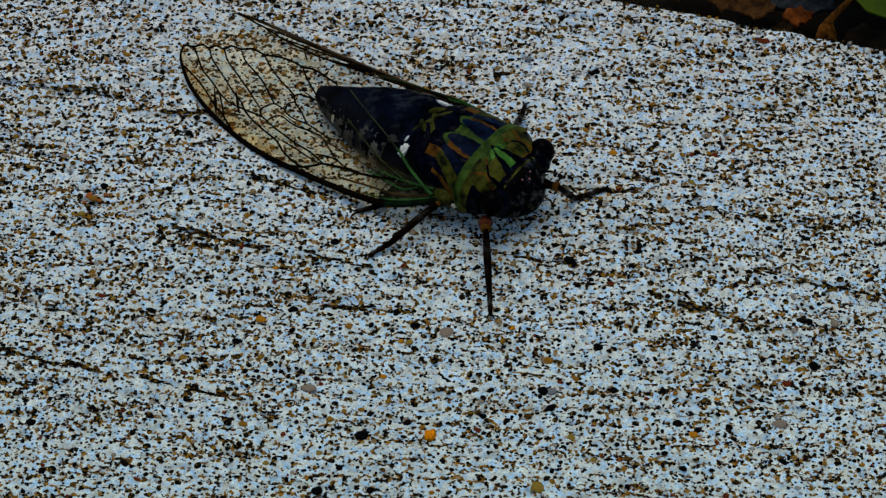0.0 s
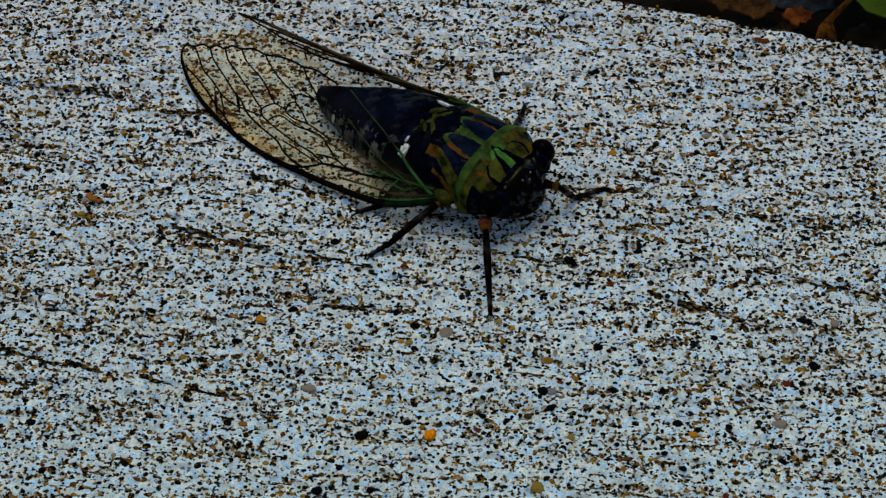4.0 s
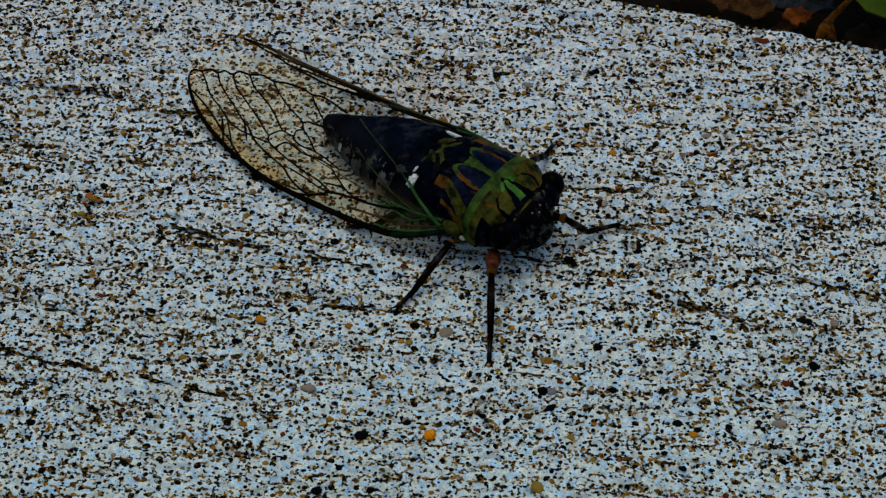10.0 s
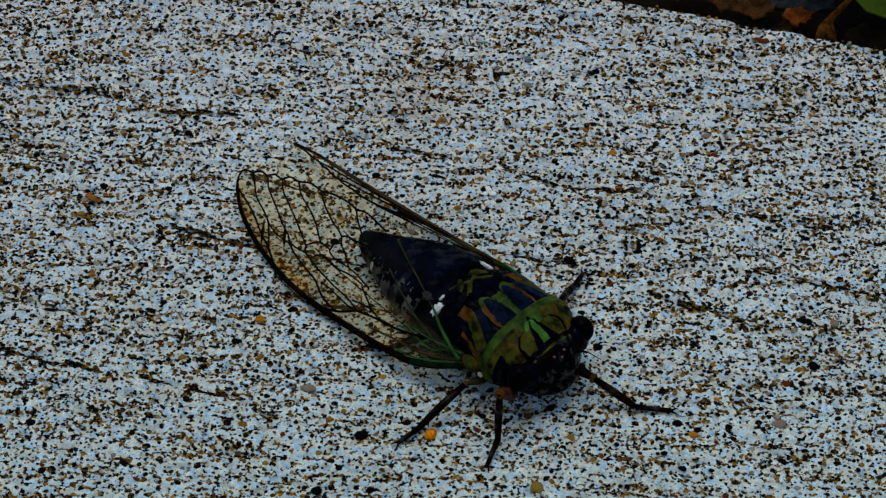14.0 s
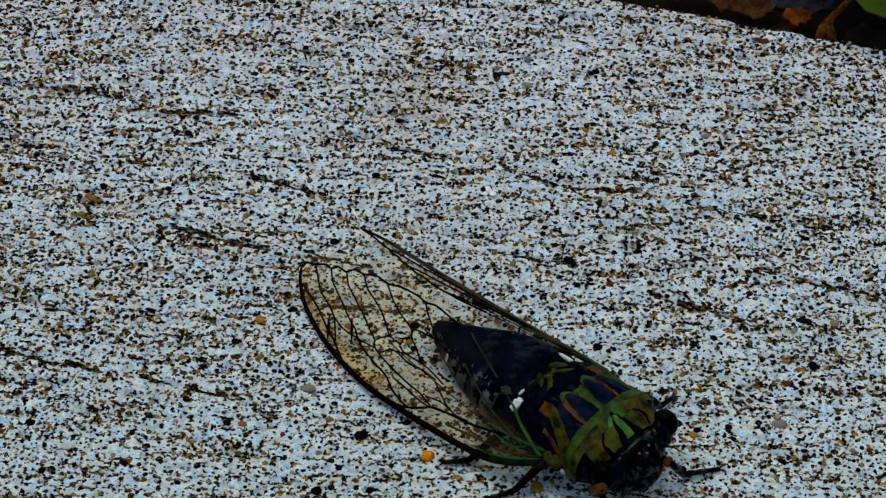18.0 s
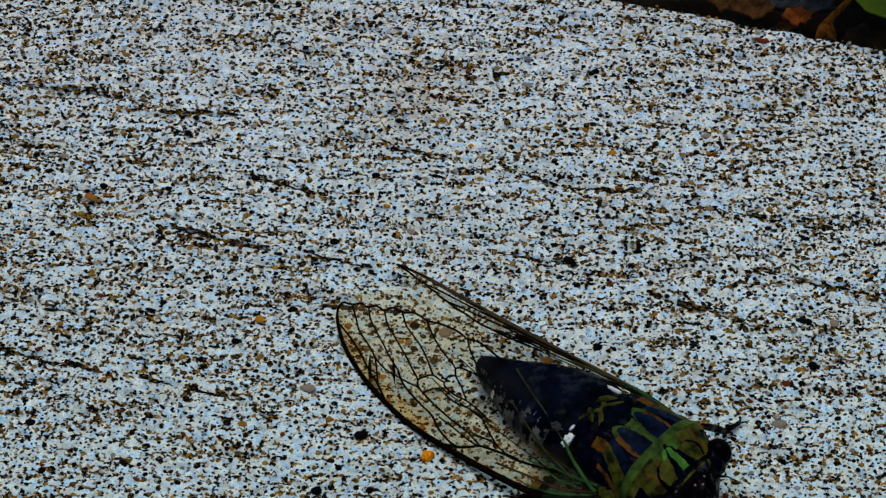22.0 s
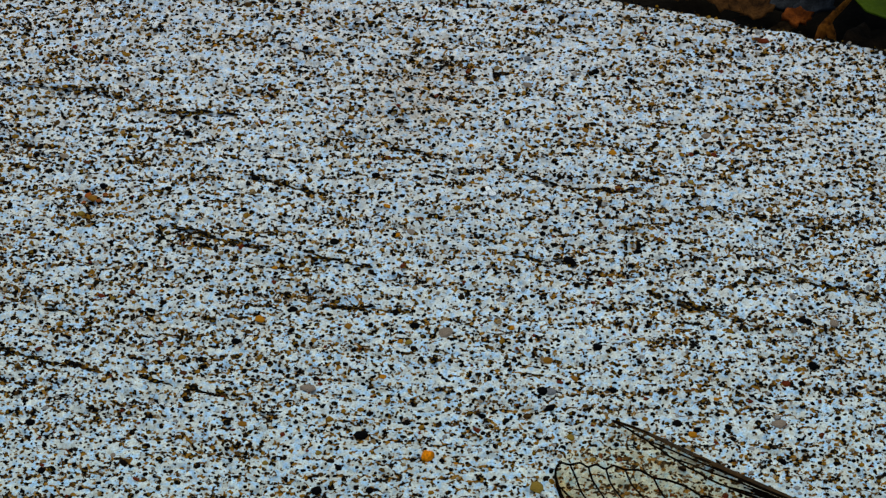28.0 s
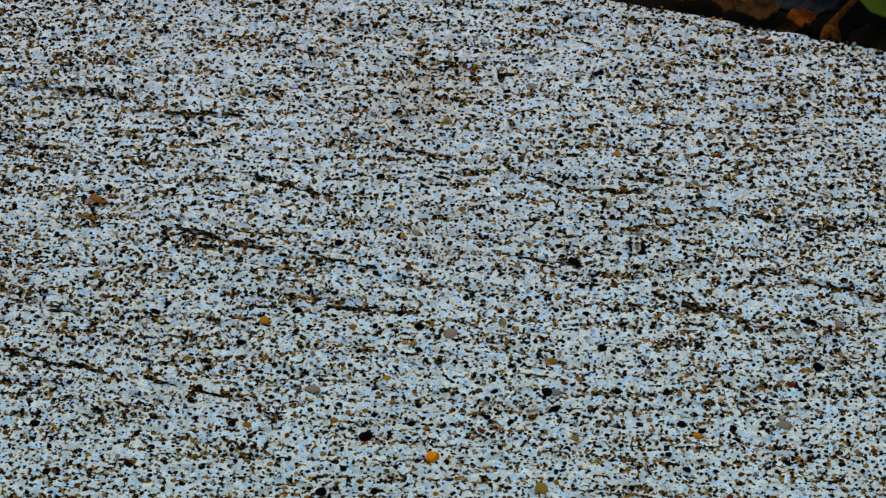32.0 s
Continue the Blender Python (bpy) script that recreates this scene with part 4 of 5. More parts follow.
def leg(parent, key):
    l1, l2, l3 = BONES[key]
    front = key[1] == "f"
    fat = 0.95 if front else 0.62
    fem_mat = LEG_RED if key == "rf" else LEG_DARK if front else LEG_OLIVE
    n = 12
    path = [(l1 * i / n, 0, 0) for i in range(n + 1)]
    rad = [fat * (0.62 + 0.38 * math.sin(math.pi * min(1, 0.2 + 0.9 * i / n))) * (1 - 0.35 * (i / n) ** 3) for i in range(n + 1)]
    v, f = tube(path, rad, 10, 0.85)
    femur = mesh_object("femur", scaled(v), f, fem_mat, parent, "reddish brown stout femur" if key == "rf" else "stout dark femur" if front else "olive brown slender femur")
    reach = 0.5 if key == "rf" else 0.0
    v, f = tube([(-0.9, 0, 0.1), (0, 0, 0), (1.4 + reach, 0, 0), (2.4 + reach, 0, 0)], [0.45, fat * 0.72, fat * 0.8, fat * 0.6], 10)
    mesh_object("coxa", scaled(v), f, PALE_JOINT if key == "rf" else LEG_DARK if front else LEG_OLIVE, femur, "pale joint at the body" if key == "rf" else "")
    v, f = tube([(l1 - 0.35, 0, 0), (l1 - 0.1, 0, 0), (l1 + 0.15, 0, 0)], [fat * 0.6, fat * 0.72, fat * 0.5], 10)
    mesh_object("knee", scaled(v), f, RUST, femur)
    path = [(l2 * i / n, 0, 0.12 * math.sin(math.pi * i / n)) for i in range(n + 1)]
    rad = [0.44 * (0.85 + 0.25 * math.sin(math.pi * i / n)) for i in range(n + 1)]
    v, f = tube(path, rad, 8)
    for at in (0.6, 0.8):
        for side in (-1, 1):
            cv, cf = tube([(l2 * at, 0.25 * side, 0), (l2 * at + 0.55, 0.8 * side, -0.1)], [0.1, 0.03], 5)
            f += [tuple(k + len(v) for k in q) for q in cf]
            v += cv
    tibia = mesh_object("tibia", scaled(v), f, LEG_DARK, femur, "dark thin tibia")
    rad = [0.36, 0.38, 0.3, 0.34, 0.28, 0.3, 0.24]
    v, f = tube([(l3 * i / 6, 0, 0) for i in range(7)], rad, 8)
    for side in (-1, 1):
        cv, cf = tube([(l3 - 0.1, 0.1 * side, 0), (l3 + 0.4, 0.38 * side, 0.05), (l3 + 0.75, 0.5 * side, -0.15)], [0.14, 0.1, 0.03], 5)
        f += [tuple(k + len(v) for k in q) for q in cf]
        v += cv
    tarsus = mesh_object("tarsus", scaled(v), f, LEG_DARK, femur, "dark jointed foot with two claws")
    return femur, tibia, tarsus


def cicada():
    body = tagged(new("cicada"), "black and green cicada with clear dark-veined wings, walking on the concrete", "insect")
    body.empty_display_size = 0.005
    shell("thorax", THORAX, -6.8, 3.4, 150, 360, [BLACK, GREEN, OLIVE, RUST, NAVY], body, "black middle back with green and rust arches", mesonotum_pattern)
    shell("pronotum", PRONOTUM, 3.3, 7.9, 90, 420, [BLACK, GREEN, OLIVE, RUST, BRIGHT_GREEN], body, "green and olive shield with a black middle", pronotum_pattern)
    # rim of the collar, standing a little proud
    rim = []
    for i in range(25):
        a = math.pi * (0.06 + 0.88 * i / 24)
        w, t, bt = section(PRONOTUM, 3.6)
        mid = bt + 0.42 * (t - bt)
        rim.append((3.3 + 0.35 * math.cos(a) ** 4, w * 0.90 * math.copysign(abs(math.cos(a)) ** 0.85, math.cos(a)), mid + (t - mid) * 0.985 * math.sin(a) ** 0.85 - 0.73 * math.sin(a)))
    v, f = tube(rim, [0.78] * 25, 14)
    mesh_object("collar", scaled(v), f, GREEN, body, "raised green collar")
    shell("head", HEAD, 7.3, 11.25, 34, 72, [HEAD_DARK, GREEN, OLIVE], body, "broad black head with olive marks", head_pattern)
    for side in (-1, 1):
        blob("eye", (7.9, 5.2 * side, 6.5), (1.6, 1.45, 1.75), EYE_GLOSS, body, "bulging glossy black eye")
        blob("cheek", (8.0, 4.1 * side, 5.7), (1.55, 1.7, 2.0), BLACK, body, wave=0.1, seed=3)
        v, f = tube([(9.6, 2.6 * side, 6.2), (10.8, 3.3 * side, 6.3), (12.4, 3.9 * side, 5.7)], [0.25, 0.09, 0.03], 6)
        mesh_object("antenna", scaled(v), f, BLACK, body, "short black bristle")
        if side < 0:
            blob("white_patch", (-5.9, -4.75, 7.25), (0.42, 0.26, 0.85), WHITE, body, "white waxy patch beside the waist", 0.6, 4, 4, (-40, 14, 0), 0.3)
            blob("white_patch", (-6.2, -3.55, 8.1), (0.14, 0.14, 0.4), WHITE, body, "", 0.6, 9, 4, (-45, 20, 0), 0.4)
            blob("frosted_patch", (-8.0, -4.15, 7.45), (0.6, 0.5, 0.4), FROST, body, "bluish frosted patch", 0.5, 3, 4, (0, 0, 0), 0.7)
        else:
            blob("white_patch", (-6.1, 3.9, 7.85), (0.8, 0.22, 0.18), WHITE, body, "white waxy patch beside the waist", 0.5, 4, 4, (-20, 10, 12), 0.6)
        blob("wing_joint", (1.6, 6.6 * side, 5.2), (1.3, 0.9, 1.0), OLIVE, body, wave=0.2, seed=6)
        blob("wing_joint", (3.2, 6.8 * side, 4.6), (0.4, 0.28, 0.3), PALE, body, "pale hinge of the wing", 0.2, 8)
        blob("cruciform_arm", (-5.0, 1.6 * side, 9.15), (1.3, 0.4, 0.5), OLIVE, body, "", 0.25, 2, turn=(0, 6, 38 * side))
    for cf, cl, cz in ((9.75, 0.0, 7.3), (9.3, 0.8, 7.6), (9.3, -0.8, 7.6)):
        blob("ocellus", (cf, cl, cz), (0.19, 0.19, 0.16), OCELLUS, body, "tiny shining simple eye", levels=2)
    blob("clypeus", (9.4, 0.0, 4.2), (1.35, 2.0, 1.9), HEAD_DARK, body, "swollen ridged black nose", 0.08, 5)
    v, f = tube([(9.3, 0, 2.6), (7.2, 0, 1.5), (4.5, 0, 1.2)], [0.5, 0.4, 0.2], 8)
    mesh_object("beak", scaled(v), f, LEG_DARK, body, "folded sucking beak")
    # the abdomen's rings overlap towards the tail
    cuts = [-5.2, -8.2, -11.0, -13.6, -16.1, -18.3, -20.4, -23.2]
    for i in range(7):
        shell("abdomen_ring", ABDOMEN_ROWS, cuts[i], cuts[i + 1] - (0.0 if i == 6 else 0.05), 30, 216, [ABDOMEN, FROST], body, "blue-black abdominal ring with grey frosting on its flank" if i == 0 else "", abdomen_pattern, 0.9, 0.02, i == 6)
    for side in (-1, 1):
        blob("white_fringe", (-18.6, 3.05 * side, 3.6), (0.28, 0.22, 0.8), PALE, body, "", 0.4, 12)
    v, f = tube([(-22.3, 0, 3.2), (-23.1, 0, 3.0), (-23.7, 0, 3.0)], [0.7, 0.45, 0.12], 10)
    mesh_object("tail_spine", scaled(v), f, ABDOMEN, body)
    near_wing = wing(body, "forewing", RIGHT_COSTA, RIGHT_INNER, "clear tan-tinted wing with dark veins")
    wing(body, "forewing", LEFT_COSTA, LEFT_INNER, "clear tan-tinted wing with dark veins", slim=True)
    wing(body, "hindwing", RIGHT_COSTA, RIGHT_INNER, "shorter clear wing folded beneath", 0.5, 0.55, False)
    wing(body, "hindwing", LEFT_COSTA, LEFT_INNER, "shorter clear wing folded beneath", 0.5, 0.55, False)
    legs = {key: leg(body, key) for key in HIPS}
    return body, legs, near_wing


# ---- the bed beside the walk ----
def chip(name, centre, size, turn, material, label, category, seed, curl=0.0):
    """A torn flat piece of bark or leaf with thickness, ragged rim and curl."""
    rng = np.random.RandomState(seed)
    n, rings = 22, 5
    rag = 1 + 0.16 * rng.randn(n)
    top, faces = [], []
    for r in range(1, rings + 1):
        for k in range(n):
            a = 2 * math.pi * k / n
            q = r / rings * (rag[k] if r == rings else 1 + (rag[k] - 1) * r / rings)
            px, py = math.cos(a) * size[0] * q, math.sin(a) * size[1] * q
            top.append((px, py, curl * (px * px) / size[0] + rng.normal(0, 0.05) * size[2]))
    top.append((0, 0, 0))
    low = [(x, y, z - size[2]) for x, y, z in top]
    m = len(top)
    for off, flip in ((0, False), (m, True)):
        for r in range(rings - 1):
            for k in range(n):
                j = (k + 1) % n
                q = (off + r * n + k, off + r * n + j, off + (r + 1) * n + j, off + (r + 1) * n + k)
                faces.append(q if flip else q[::-1])
        for k in range(n):
            q = (off + m - 1, off + k, off + (k + 1) % n)
            faces.append(q[::-1] if flip else q)
    for k in range(n):
        j = (k + 1) % n
        a, c = (rings - 1) * n + k, (rings - 1) * n + j
        faces.append((a, a + m, c + m, c))
    ob = mesh_object(name, scaled(top + low), faces, material)
    ob.matrix_world = pose(centre[0] * MM, centre[1] * MM, centre[2] * MM, *turn)
    return tagged(ob, label, category, "dead leaves in the bed" if name == "dead_leaf" else "wood chips in the bed")


def bed():
    chip("dead_leaf", (37.2, 51.4, -6.0), (3.4, 1.7, 0.3), (38, 14, -38), DEAD_LEAF, "curled brown dead leaf lying on the soil", "leaf", 3, 0.16)
    chip("dead_leaf", (41.6, 49.2, -6.0), (3.2, 1.5, 0.3), (30, -12, -24), DEAD_LEAF, "torn dry brown leaf lying on the soil", "leaf", 4, 0.18)
    chip("dead_leaf", (31.2, 53.6, -6.5), (2.6, 1.5, 0.3), (34, 16, -35), DEAD_LEAF, "torn dry brown leaf lying on the soil", "leaf", 24, 0.2)
    chip("dead_leaf", (36.0, 55.6, -7.0), (3.0, 1.4, 0.3), (30, -8, 24), DEAD_LEAF, "torn dry brown leaf lying on the soil", "leaf", 34, 0.15)
    chip("bark_chip", (47.2, 46.4, -5.0), (2.0, 1.15, 1.0), (30, 4, -8), RED_CHIP, "rust-red chip of bark beside the walk", "bark", 5)
    chip("bark_chip", (44.2, 51.9, -6.6), (4.0, 1.3, 1.2), (26, 8, -14), GREY_WOOD, "weathered grey chip of wood on the soil", "wood chip", 6)
    chip("bark_chip", (49.9, 50.2, -6.6), (3.0, 1.3, 1.2), (24, -9, 14), GREY_WOOD, "weathered grey chip of wood on the soil", "wood chip", 16)
    chip("bark_chip", (40.2, 55.0, -7.0), (3.4, 1.4, 1.2), (30, 0, 10), GREY_WOOD, "weathered grey chip of wood on the soil", "wood chip", 26)
    chip("bark_chip", (33.8, 50.2, -10.0), (2.2, 1.0, 1.0), (26, 6, -20), RED_CHIP, "rust-red chip of bark beside the walk", "bark", 15)
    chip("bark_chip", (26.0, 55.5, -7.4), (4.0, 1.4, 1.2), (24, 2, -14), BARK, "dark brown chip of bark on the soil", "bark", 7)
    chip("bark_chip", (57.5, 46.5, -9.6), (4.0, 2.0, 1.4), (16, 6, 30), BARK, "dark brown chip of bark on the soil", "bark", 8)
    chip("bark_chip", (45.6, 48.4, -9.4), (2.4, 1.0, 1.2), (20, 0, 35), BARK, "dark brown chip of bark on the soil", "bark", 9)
    chip("bark_chip", (29.0, 56.4, -6.6), (2.4, 1.2, 1.0), (28, 5, 15), GREY_WOOD, "weathered grey chip of wood on the soil", "wood chip", 36)
    # a forked dry stem leaning on the litter
    v, f = tube([(55.2, 47.6, -1.4), (53.4, 45.9, -2.4), (51.6, 44.6, -3.6), (50.6, 43.9, -5.0), (50.0, 43.6, -7.5), (49.8, 43.4, -11.5)], [0.35, 0.4, 0.5, 0.75, 0.6, 0.5], 8)
    stem = mesh_object("dry_stem", scaled(v), f, STEM)
    tagged(stem, "forked orange-brown dry stem standing in the soil", "stem")
    v, f = tube([(51.0, 44.2, -4.2), (51.6, 43.4, -5.4), (52.0, 43.0, -7.0), (52.3, 42.8, -10.5)], [0.7, 0.65, 0.5, 0.35], 8)
    mesh_object("side_shoot", scaled(v), f, STEM, stem)
    # a green leaf that leans over the bed, with midrib and stalk
    n, k = 26, 10
    verts, faces = [], []
    for lay in (0, -0.25):
        for i in range(n + 1):
            s = i / n
            w = 10.5 * math.sin(math.pi * s ** 0.8) ** 0.75 + 0.1
            for j in range(-k, k + 1):
                y = w * j / k * (1 + 0.05 * math.sin(17 * s * math.pi) * (abs(j) == k))
                verts.append((42 * s, y, 0.02 * y * y - 2.5 * s * s + 0.12 * math.cos(2.2 * y + 14 * s) + lay))
    size = (n + 1) * (2 * k + 1)
    for lay in (0, 1):
        for i in range(n):
            for j in range(2 * k):
                q = [lay * size + a * (2 * k + 1) + c for a, c in ((i, j), (i + 1, j), (i + 1, j + 1), (i, j + 1))]
                faces.append(q[::-1] if lay else q)
    leaf = mesh_object("green_leaf", scaled(verts), faces, LEAF_GREEN)
    leaf.matrix_world = pose(58.2 * MM, 34.8 * MM, 5 * MM, 0, -4, 88)
    tagged(leaf, "fresh green leaf of a low plant leaning over the soil", "leaf")
    v, f = tube([(42 * s, 0, -2.5 * s * s + 0.1) for s in np.linspace(0, 1, 20)], [0.5 - 0.4 * s for s in np.linspace(0, 1, 20)], 6)
    mesh_object("midrib", scaled(v), f, LEAF_GREEN, leaf)
    v, f = tube([(41.5, 0, -2.4), (50, 3, -6), (55, 4, -20)], [0.35, 0.4, 0.5], 6)
    mesh_object("stalk", scaled(v), f, STEM, leaf)


# ---- what moves ----
FEET = {
    "rf": [(0, 5.7, -10.7), (8.7, 5.7, -10.7), (9.2, 6.8, -12.6), (9.5, 7.6, -15.1), (9.9, 5.5, -18.1), (10.6, 5.5, -18.1), (11, 6.4, -21.1), (11.4, 5.6, -23.8), (12.1, 5.7, -23.9), (12.5, 6.6, -27.3), (12.9, 4.3, -35.3), (13.1, 4.3, -35.3), (13.4, 5.1, -33.8), (14.1, 5.1, -33.8), (14.5, 11.1, -38.8), (16.2, 14.1, -44.4), (16.6, 16.3, -44.4)],
    "rm": [(0, -8.9, -1.3), (8.4, -8.9, -1.3), (8.9, -5.7, -7.9), (9.1, -5.4, -9.7), (10.1, -5.5, -9.8), (10.4, -5.7, -13.7), (11.6, -5.3, -13.3), (11.9, -5.3, -21.4), (13.1, -5.3, -20.6), (13.5, -1.3, -22.4), (13.9, -5.2, -30.5), (14.6, -5.1, -30.7), (16.2, 4.2, -38.4), (17.2, 4.4, -38.4), (18, 5.4, -38.4)],
    "rh": [(0, -10.7, 5.9), (6.5, -10.6, 5.7), (8, -12.4, 5.9), (9, -11.9, 3.4), (10.2, -11.2, 3.4), (10.8, -10.8, 0.1), (11.4, -9.9, -4.3), (12.2, -9.8, -5.4), (13.2, -9.7, -10.8), (13.5, -9.7, -16.1), (14.1, -8.9, -15.7), (14.5, -4.2, -22.0), (16.3, -1.6, -30.7), (17.5, 0.1, -33.3), (20.2, 0.7, -33.5), (21, 1.0, -33.5), (22, 7.8, -38.4), (23, 10.0, -38.8)],
    "lf": [(0, 20.2, 9.7), (9.6, 20.2, 9.9), (10, 21.7, 3.7), (10.4, 22.4, -1.9), (10.7, 21.6, -2.5), (11.6, 21.6, -2.5), (12, 24.1, -13.7), (12.4, 23.9, -14.7), (13.1, 23.9, -14.7), (13.5, 25.7, -14.7), (13.9, 26.7, -25.7), (14.6, 26.7, -25.7), (16.3, 31.8, -34.3), (20.2, 31.6, -34.3), (21, 33.3, -38.0), (22, 33.9, -38.8)],
    "lm": [(0, 10.5, 24.5), (8.4, 10.5, 24.3), (8.9, 13.9, 17.4), (10.6, 13.9, 17.3), (11, 14.9, 12.4), (11.4, 15.8, 6.5), (12.6, 15.9, 6.7), (12.9, 16.9, -2.0), (13.3, 17.0, -4.2), (14.1, 17.0, -4.2), (14.5, 21.3, -11.9), (16.3, 20.9, -15.4), (16.6, 20.9, -15.4), (17, 26.8, -23.9), (20.2, 27.9, -23.2), (21, 27.8, -23.9), (21.7, 34.5, -27.5), (23, 35.1, -27.1), (23.5, 39.5, -30.8), (24.5, 40.2, -31.1)],
}


def motions():
    body_rows = [
        (0.0, pose(0.00308, 0.01051, 0.00005, 2.6, -1.9, -37.0)),
        (3.5, pose(0.00313, 0.01046, 0.00003, 2.6, -1.9, -37.2)),
        (6.5, pose(0.00320, 0.01037, 0.00003, 2.7, -1.6, -37.0)),
        (7.0, pose(0.00329, 0.00995, 0.00003, 2.8, -1.6, -36.8)),
        (7.5, pose(0.00338, 0.00954, 0.00003, 2.6, -1.4, -36.6)),
        (8.0, pose(0.00362, 0.00899, 0.00003, 2.5, -1.5, -35.9)),
        (8.5, pose(0.00367, 0.00812, 0.00003, 2.2, -1.4, -35.7)),
        (9.0, pose(0.00358, 0.00754, 0.00008, 2.0, -0.7, -35.5)),
        (9.5, pose(0.00385, 0.00630, 0.00003, 2.0, -0.9, -36.0)),
        (10.0, pose(0.00404, 0.00513, 0.00003, 1.5, -1.0, -37.2)),
        (10.5, pose(0.00417, 0.00319, 0.00003, 1.6, -0.9, -37.8)),
        (11.0, pose(0.00461, 0.00133, 0.00004, 1.6, -0.9, -38.9)),
        (11.5, pose(0.00510, -0.00123, 0.00003, 1.0, -1.1, -40.8)),
        (12.0, pose(0.00524, -0.00415, 0.00003, 0.6, -1.1, -42.4)),
        (12.5, pose(0.00560, -0.00673, 0.00006, 0.4, -1.1, -42.3)),
        (13.0, pose(0.00635, -0.01000, 0.00003, -0.0, -1.2, -44.0)),
        (13.5, pose(0.00639, -0.01317, 0.00003, -0.3, -1.3, -43.8)),
        (14.0, pose(0.00694, -0.01687, 0.00004, -0.3, -1.4, -44.8)),
        (14.5, pose(0.00886, -0.01958, 0.00003, -0.4, -1.5, -45.2)),
        (16.5, pose(0.01352, -0.02704, 0.00003, -0.3, -2.1, -44.3)),
        (17.0, pose(0.01560, -0.02989, 0.00005, -0.4, -1.6, -44.7)),
        (17.5, pose(0.01605, -0.03096, 0.00003, -0.2, -1.5, -44.2)),
        (18.0, pose(0.01609, -0.03100, 0.00003, 0.1, -1.5, -44.1)),
        (18.5, pose(0.01649, -0.03175, 0.00003, 0.3, -1.5, -43.4)),
        (19.0, pose(0.01672, -0.03206, 0.00003, 0.6, -1.8, -43.2)),
        (19.5, pose(0.01681, -0.03214, 0.00003, 0.6, -1.8, -43.1)),
        (20.0, pose(0.01682, -0.03221, 0.00004, 0.7, -1.5, -43.0)),
        (20.5, pose(0.01725, -0.03251, 0.00003, 0.7, -1.8, -42.7)),
        (21.0, pose(0.01828, -0.03325, 0.00003, 1.0, -1.6, -42.4)),
        (21.5, pose(0.02010, -0.03422, 0.00003, 1.2, -1.9, -41.5)),
        (22.0, pose(0.02195, -0.03564, 0.00003, 1.5, -1.6, -41.5)),
        (22.5, pose(0.02325, -0.03647, 0.00003, 1.6, -1.7, -40.6)),
        (23.0, pose(0.02495, -0.03854, 0.00006, 2.1, -1.0, -40.0)),
        (23.5, pose(0.02679, -0.04061, 0.00003, 2.1, -1.7, -40.9)),
        (24.0, pose(0.02866, -0.04224, 0.00003, 2.1, -2.2, -41.2)),
        (24.5, pose(0.02996, -0.04363, 0.00003, 2.1, -2.5, -41.5)),
        (25.0, pose(0.03005, -0.04384, 0.00006, 2.2, -2.3, -41.4)),
        (25.5, pose(0.03235, -0.04567, 0.00003, 2.2, -3.2, -41.9)),
        (27.5, pose(0.04546, -0.05421, 0.00006, 3.0, -2.6, -38.5)),
        (28.0, pose(0.04948, -0.05709, 0.00006, 3.0, -2.6, -37.1)),
        (28.5, pose(0.05494, -0.05799, 0.00006, 3.0, -2.6, -36.0)),
        (29.0, pose(0.06026, -0.05992, 0.00006, 3.0, -2.6, -33.4)),
        (29.5, pose(0.06540, -0.06120, 0.00006, 3.0, -2.6, -31.8)),
        (30.0, pose(0.06756, -0.06158, 0.00006, 3.0, -2.6, -31.2)),
        (30.5, pose(0.07069, -0.06464, 0.00006, 3.0, -2.6, -32.0)),
        (31.0, pose(0.07428, -0.06766, 0.00006, 3.0, -2.6, -32.5)),
        (32.0, pose(0.08031, -0.07270, 0.00006, 3.0, -2.6, -33.0)),
    ]
    walk(insect, body_rows)

    def hinged(roll, droop, swing):
        """The near wing's pose, turned by so many degrees about its hinge."""
        return pose(1.5 * MM, -6.5 * MM, 5 * MM, roll, -droop, swing) @ pose(-1.5 * MM, 6.5 * MM, -5 * MM)

    walk(near_wing, [(0, hinged(0, 0, 0)), (9, hinged(0, 0, 0)), (12, hinged(-1, 1.2, -2)), (14, hinged(-1, 1.2, -2)), (19, hinged(-3, 1.5, -0.8)),
                     (21, hinged(-3, 1.5, -0.8)), (25, hinged(-1, 1.0, -0.6)), (28, hinged(-1, 0.5, -0.4)), (32, hinged(-1, 0.5, -0.4))])
    keys = insect.animation_data
    curves = {}
    for c in keys.action.layers[0].strips[0].channelbag(keys.action_slot).fcurves:
        curves[c.data_path, c.array_index] = c

    def body_at(t):
        fr = frame(t)
        at = Vector([curves["location", k].evaluate(fr) for k in range(3)])
        q = [curves["rotation_quaternion", k].evaluate(fr) for k in range(4)]
        return Matrix.LocRotScale(at, Quaternion(q).normalized(), None)

    def foot_at(key, t):
        """Where the foot's tip stands, in the insect's space, in millimetres."""
        rest = {"rf": (14.2, -16.5), "rm": (-3.0, -16.5), "rh": (-9.5, -12.5), "lf": (15.0, 8.5), "lm": (-1.5, 15.0), "lh": (-9.5, 7.5)}[key]
        rows = FEET.get(key)
        if not rows:
            return Vector((rest[0], rest[1], 0.35))
        inverse = body_at(t).inverted()
        if t > rows[-1][0]:
            last = body_at(rows[-1][0]).inverted() @ Vector((rows[-1][1] * MM, rows[-1][2] * MM, 0))
            return Vector((last.x / MM, last.y / MM, 0.35))
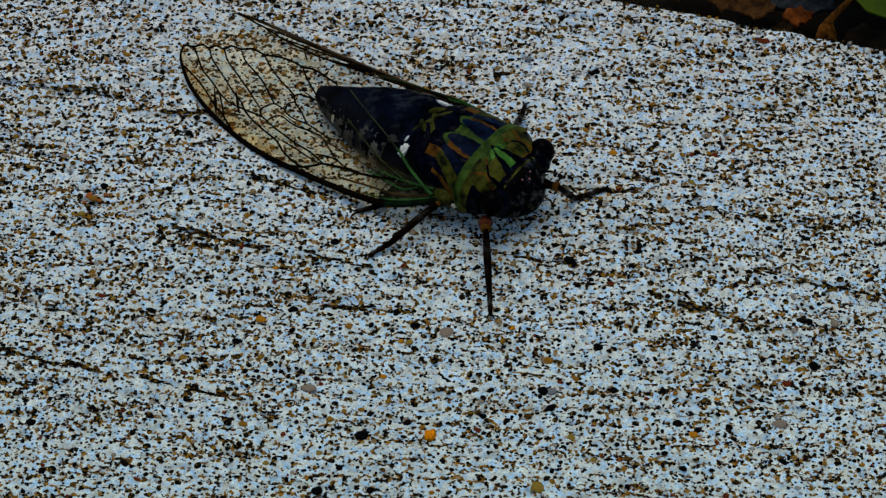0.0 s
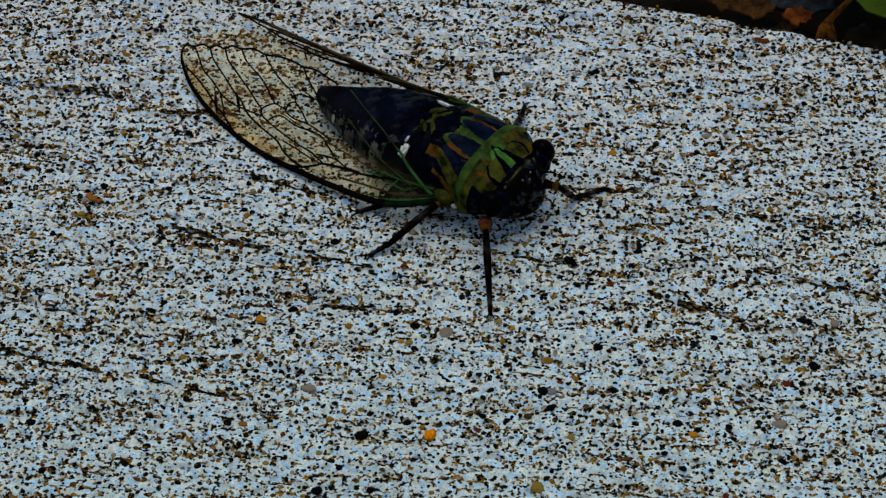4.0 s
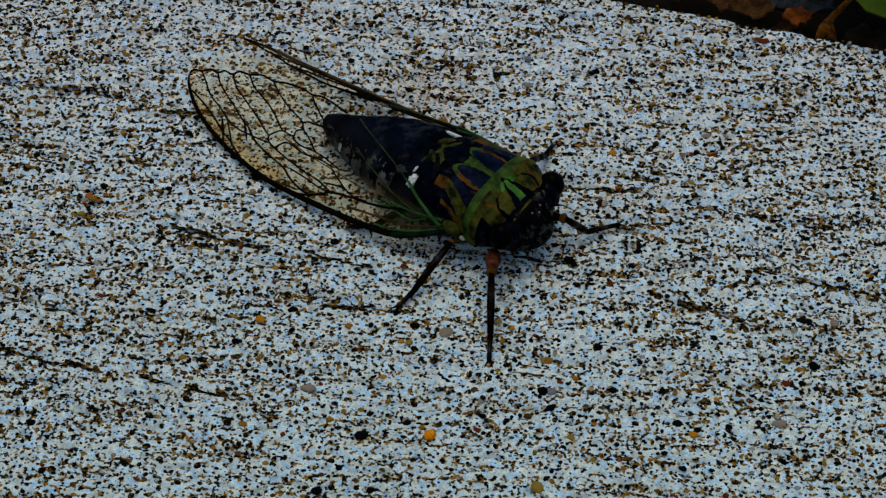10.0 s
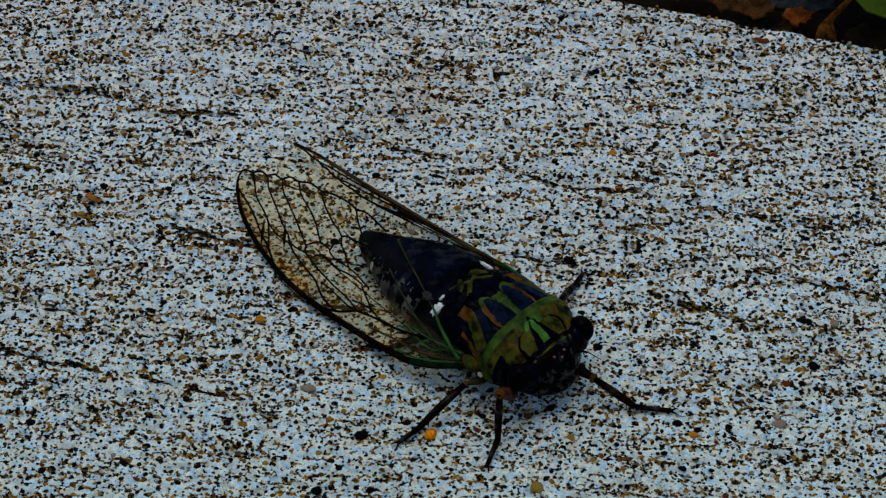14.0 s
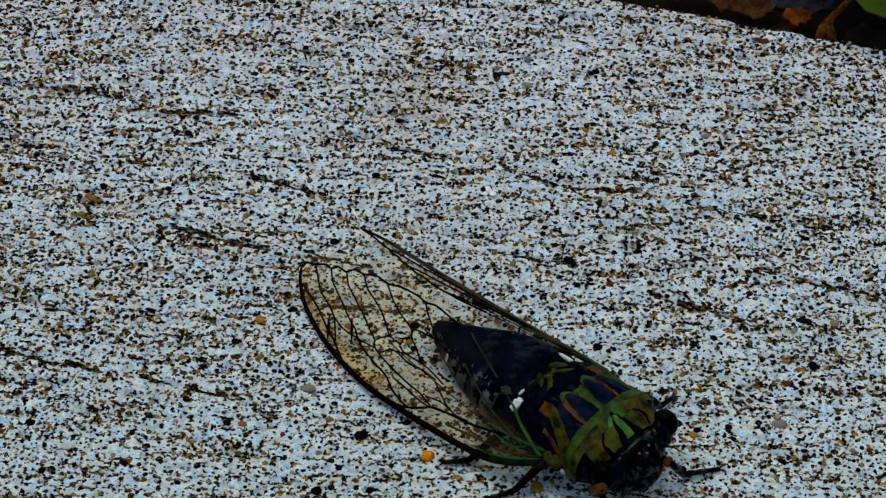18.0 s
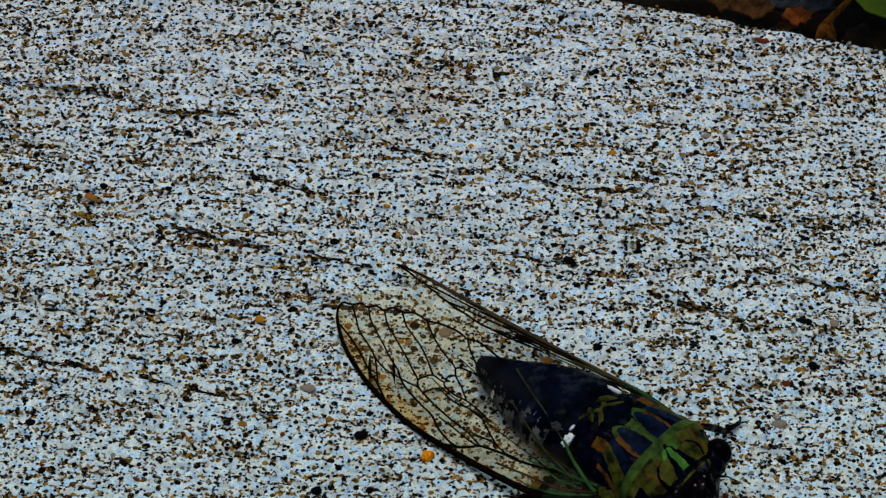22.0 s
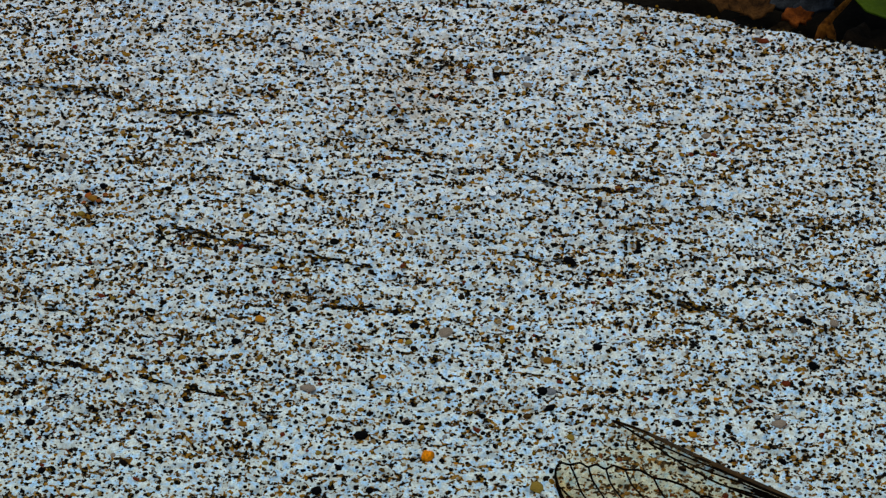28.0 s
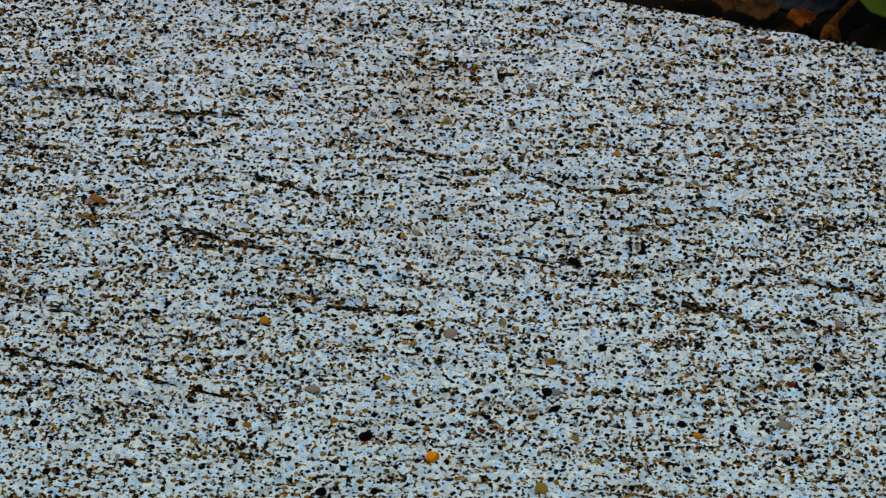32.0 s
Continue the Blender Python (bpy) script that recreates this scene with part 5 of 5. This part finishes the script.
        for (t0, x0, y0), (t1, x1, y1) in zip(rows, rows[1:]):
            if t0 <= t <= t1:
                break
        s = (t - t0) / (t1 - t0)
        s = s * s * (3 - 2 * s)
        far = math.hypot(x1 - x0, y1 - y0)
        p = inverse @ Vector(((x0 + (x1 - x0) * s) * MM, (y0 + (y1 - y0) * s) * MM, 0))
        return Vector((p.x / MM, p.y / MM, p.z / MM + 0.35 + min(1.2, 0.25 * far) * math.sin(math.pi * s)))

    def along(at, to, up):
        """A frame at a joint with its x axis along the bone."""
        x = (to - at).normalized()
        y = up.cross(x)
        y = y.normalized() if y.length > 1e-5 else Vector((0, 1, 0))
        z = x.cross(y)
        return Matrix(((x.x, y.x, z.x, at.x * MM), (x.y, y.y, z.y, at.y * MM), (x.z, y.z, z.z, at.z * MM), (0, 0, 0, 1)))

    times = [0.0, 3.0, 6.0] + [round(6.2 + 0.15 * k, 2) for k in range(122)] + [25.5, 28.0, 30.0, 32.0]
    for key, (femur, tibia, tarsus) in limbs.items():
        hip = Vector(HIPS[key])
        l1, l2, l3 = BONES[key]
        rows_f, rows_t, rows_s = [], [], []
        for t in times:
            tip = foot_at(key, t)
            flat = Vector((tip.x - hip.x, tip.y - hip.y, 0)).normalized()
            swing = Vector((flat.x * 0.85 - (0.5 if key[1] == "h" else 0.0), flat.y * 0.85, 0)).normalized()
            reach = (tip - hip).length
            slack = l1 + l2 + l3 - reach
            toe = Matrix.Rotation(radians(22), 3, "Z") @ flat if key == "lf" else flat
            ankle = tip - toe * l3 * (0.97 if slack > 0.8 else 0.99) + Vector((0, 0, 0.45))
            span = ankle - hip
            d = min(max(span.length, abs(l1 - l2) + 0.4), l1 + l2 - 0.02)
            way = span.normalized()
            ankle = hip + way * d
            c = (l1 * l1 + d * d - l2 * l2) / (2 * l1 * d)
            up = Vector((0, 0, 1)) * {"rf": 0.8, "lf": 0.28, "rm": 0.22, "lm": 0.22, "rh": -0.03, "lh": 0.0}[key] + swing * {"f": 0.1, "m": 0.25, "h": 0.5}[key[1]]
            if key == "lf":
                up = Vector((0.3, -0.4, 0.75))
            up = (up - way * up.dot(way)).normalized()
            knee = hip + way * l1 * c + up * l1 * math.sqrt(max(0, 1 - c * c))
            mf, mt, ms = along(hip, knee, up), along(knee, ankle, up), along(ankle, tip, Vector((0, 0, 1)))
            rows_f.append((t, mf))
            rows_t.append((t, mf.inverted() @ mt))
            rows_s.append((t, mf.inverted() @ ms))
        walk(femur, rows_f)
        walk(tibia, rows_t)
        walk(tarsus, rows_s)
    # the loose grain is pushed along by a foot
    walk(grain, [(0, pose(-0.00144, -0.02922, 0)), (13.8, pose(-0.00144, -0.02922, 0)), (14.1, pose(-0.00130, -0.02915, 0, 0, 0, -15)), (14.5, pose(-0.00105, -0.02938, 0, 0, 0, -40)),
                 (16.5, pose(-0.00100, -0.02965, 0, 0, 0, -60)), (16.9, pose(-0.00169, -0.03229, 0, 0, 0, -20)), (32, pose(-0.00169, -0.03229, 0, 0, 0, -20))])


ground()
bed()
insect, limbs, near_wing = cicada()
grain = loose_grain()
walkway = pavement()
sand(walkway)
groove_grit(walkway)
grit(walkway)
motions()
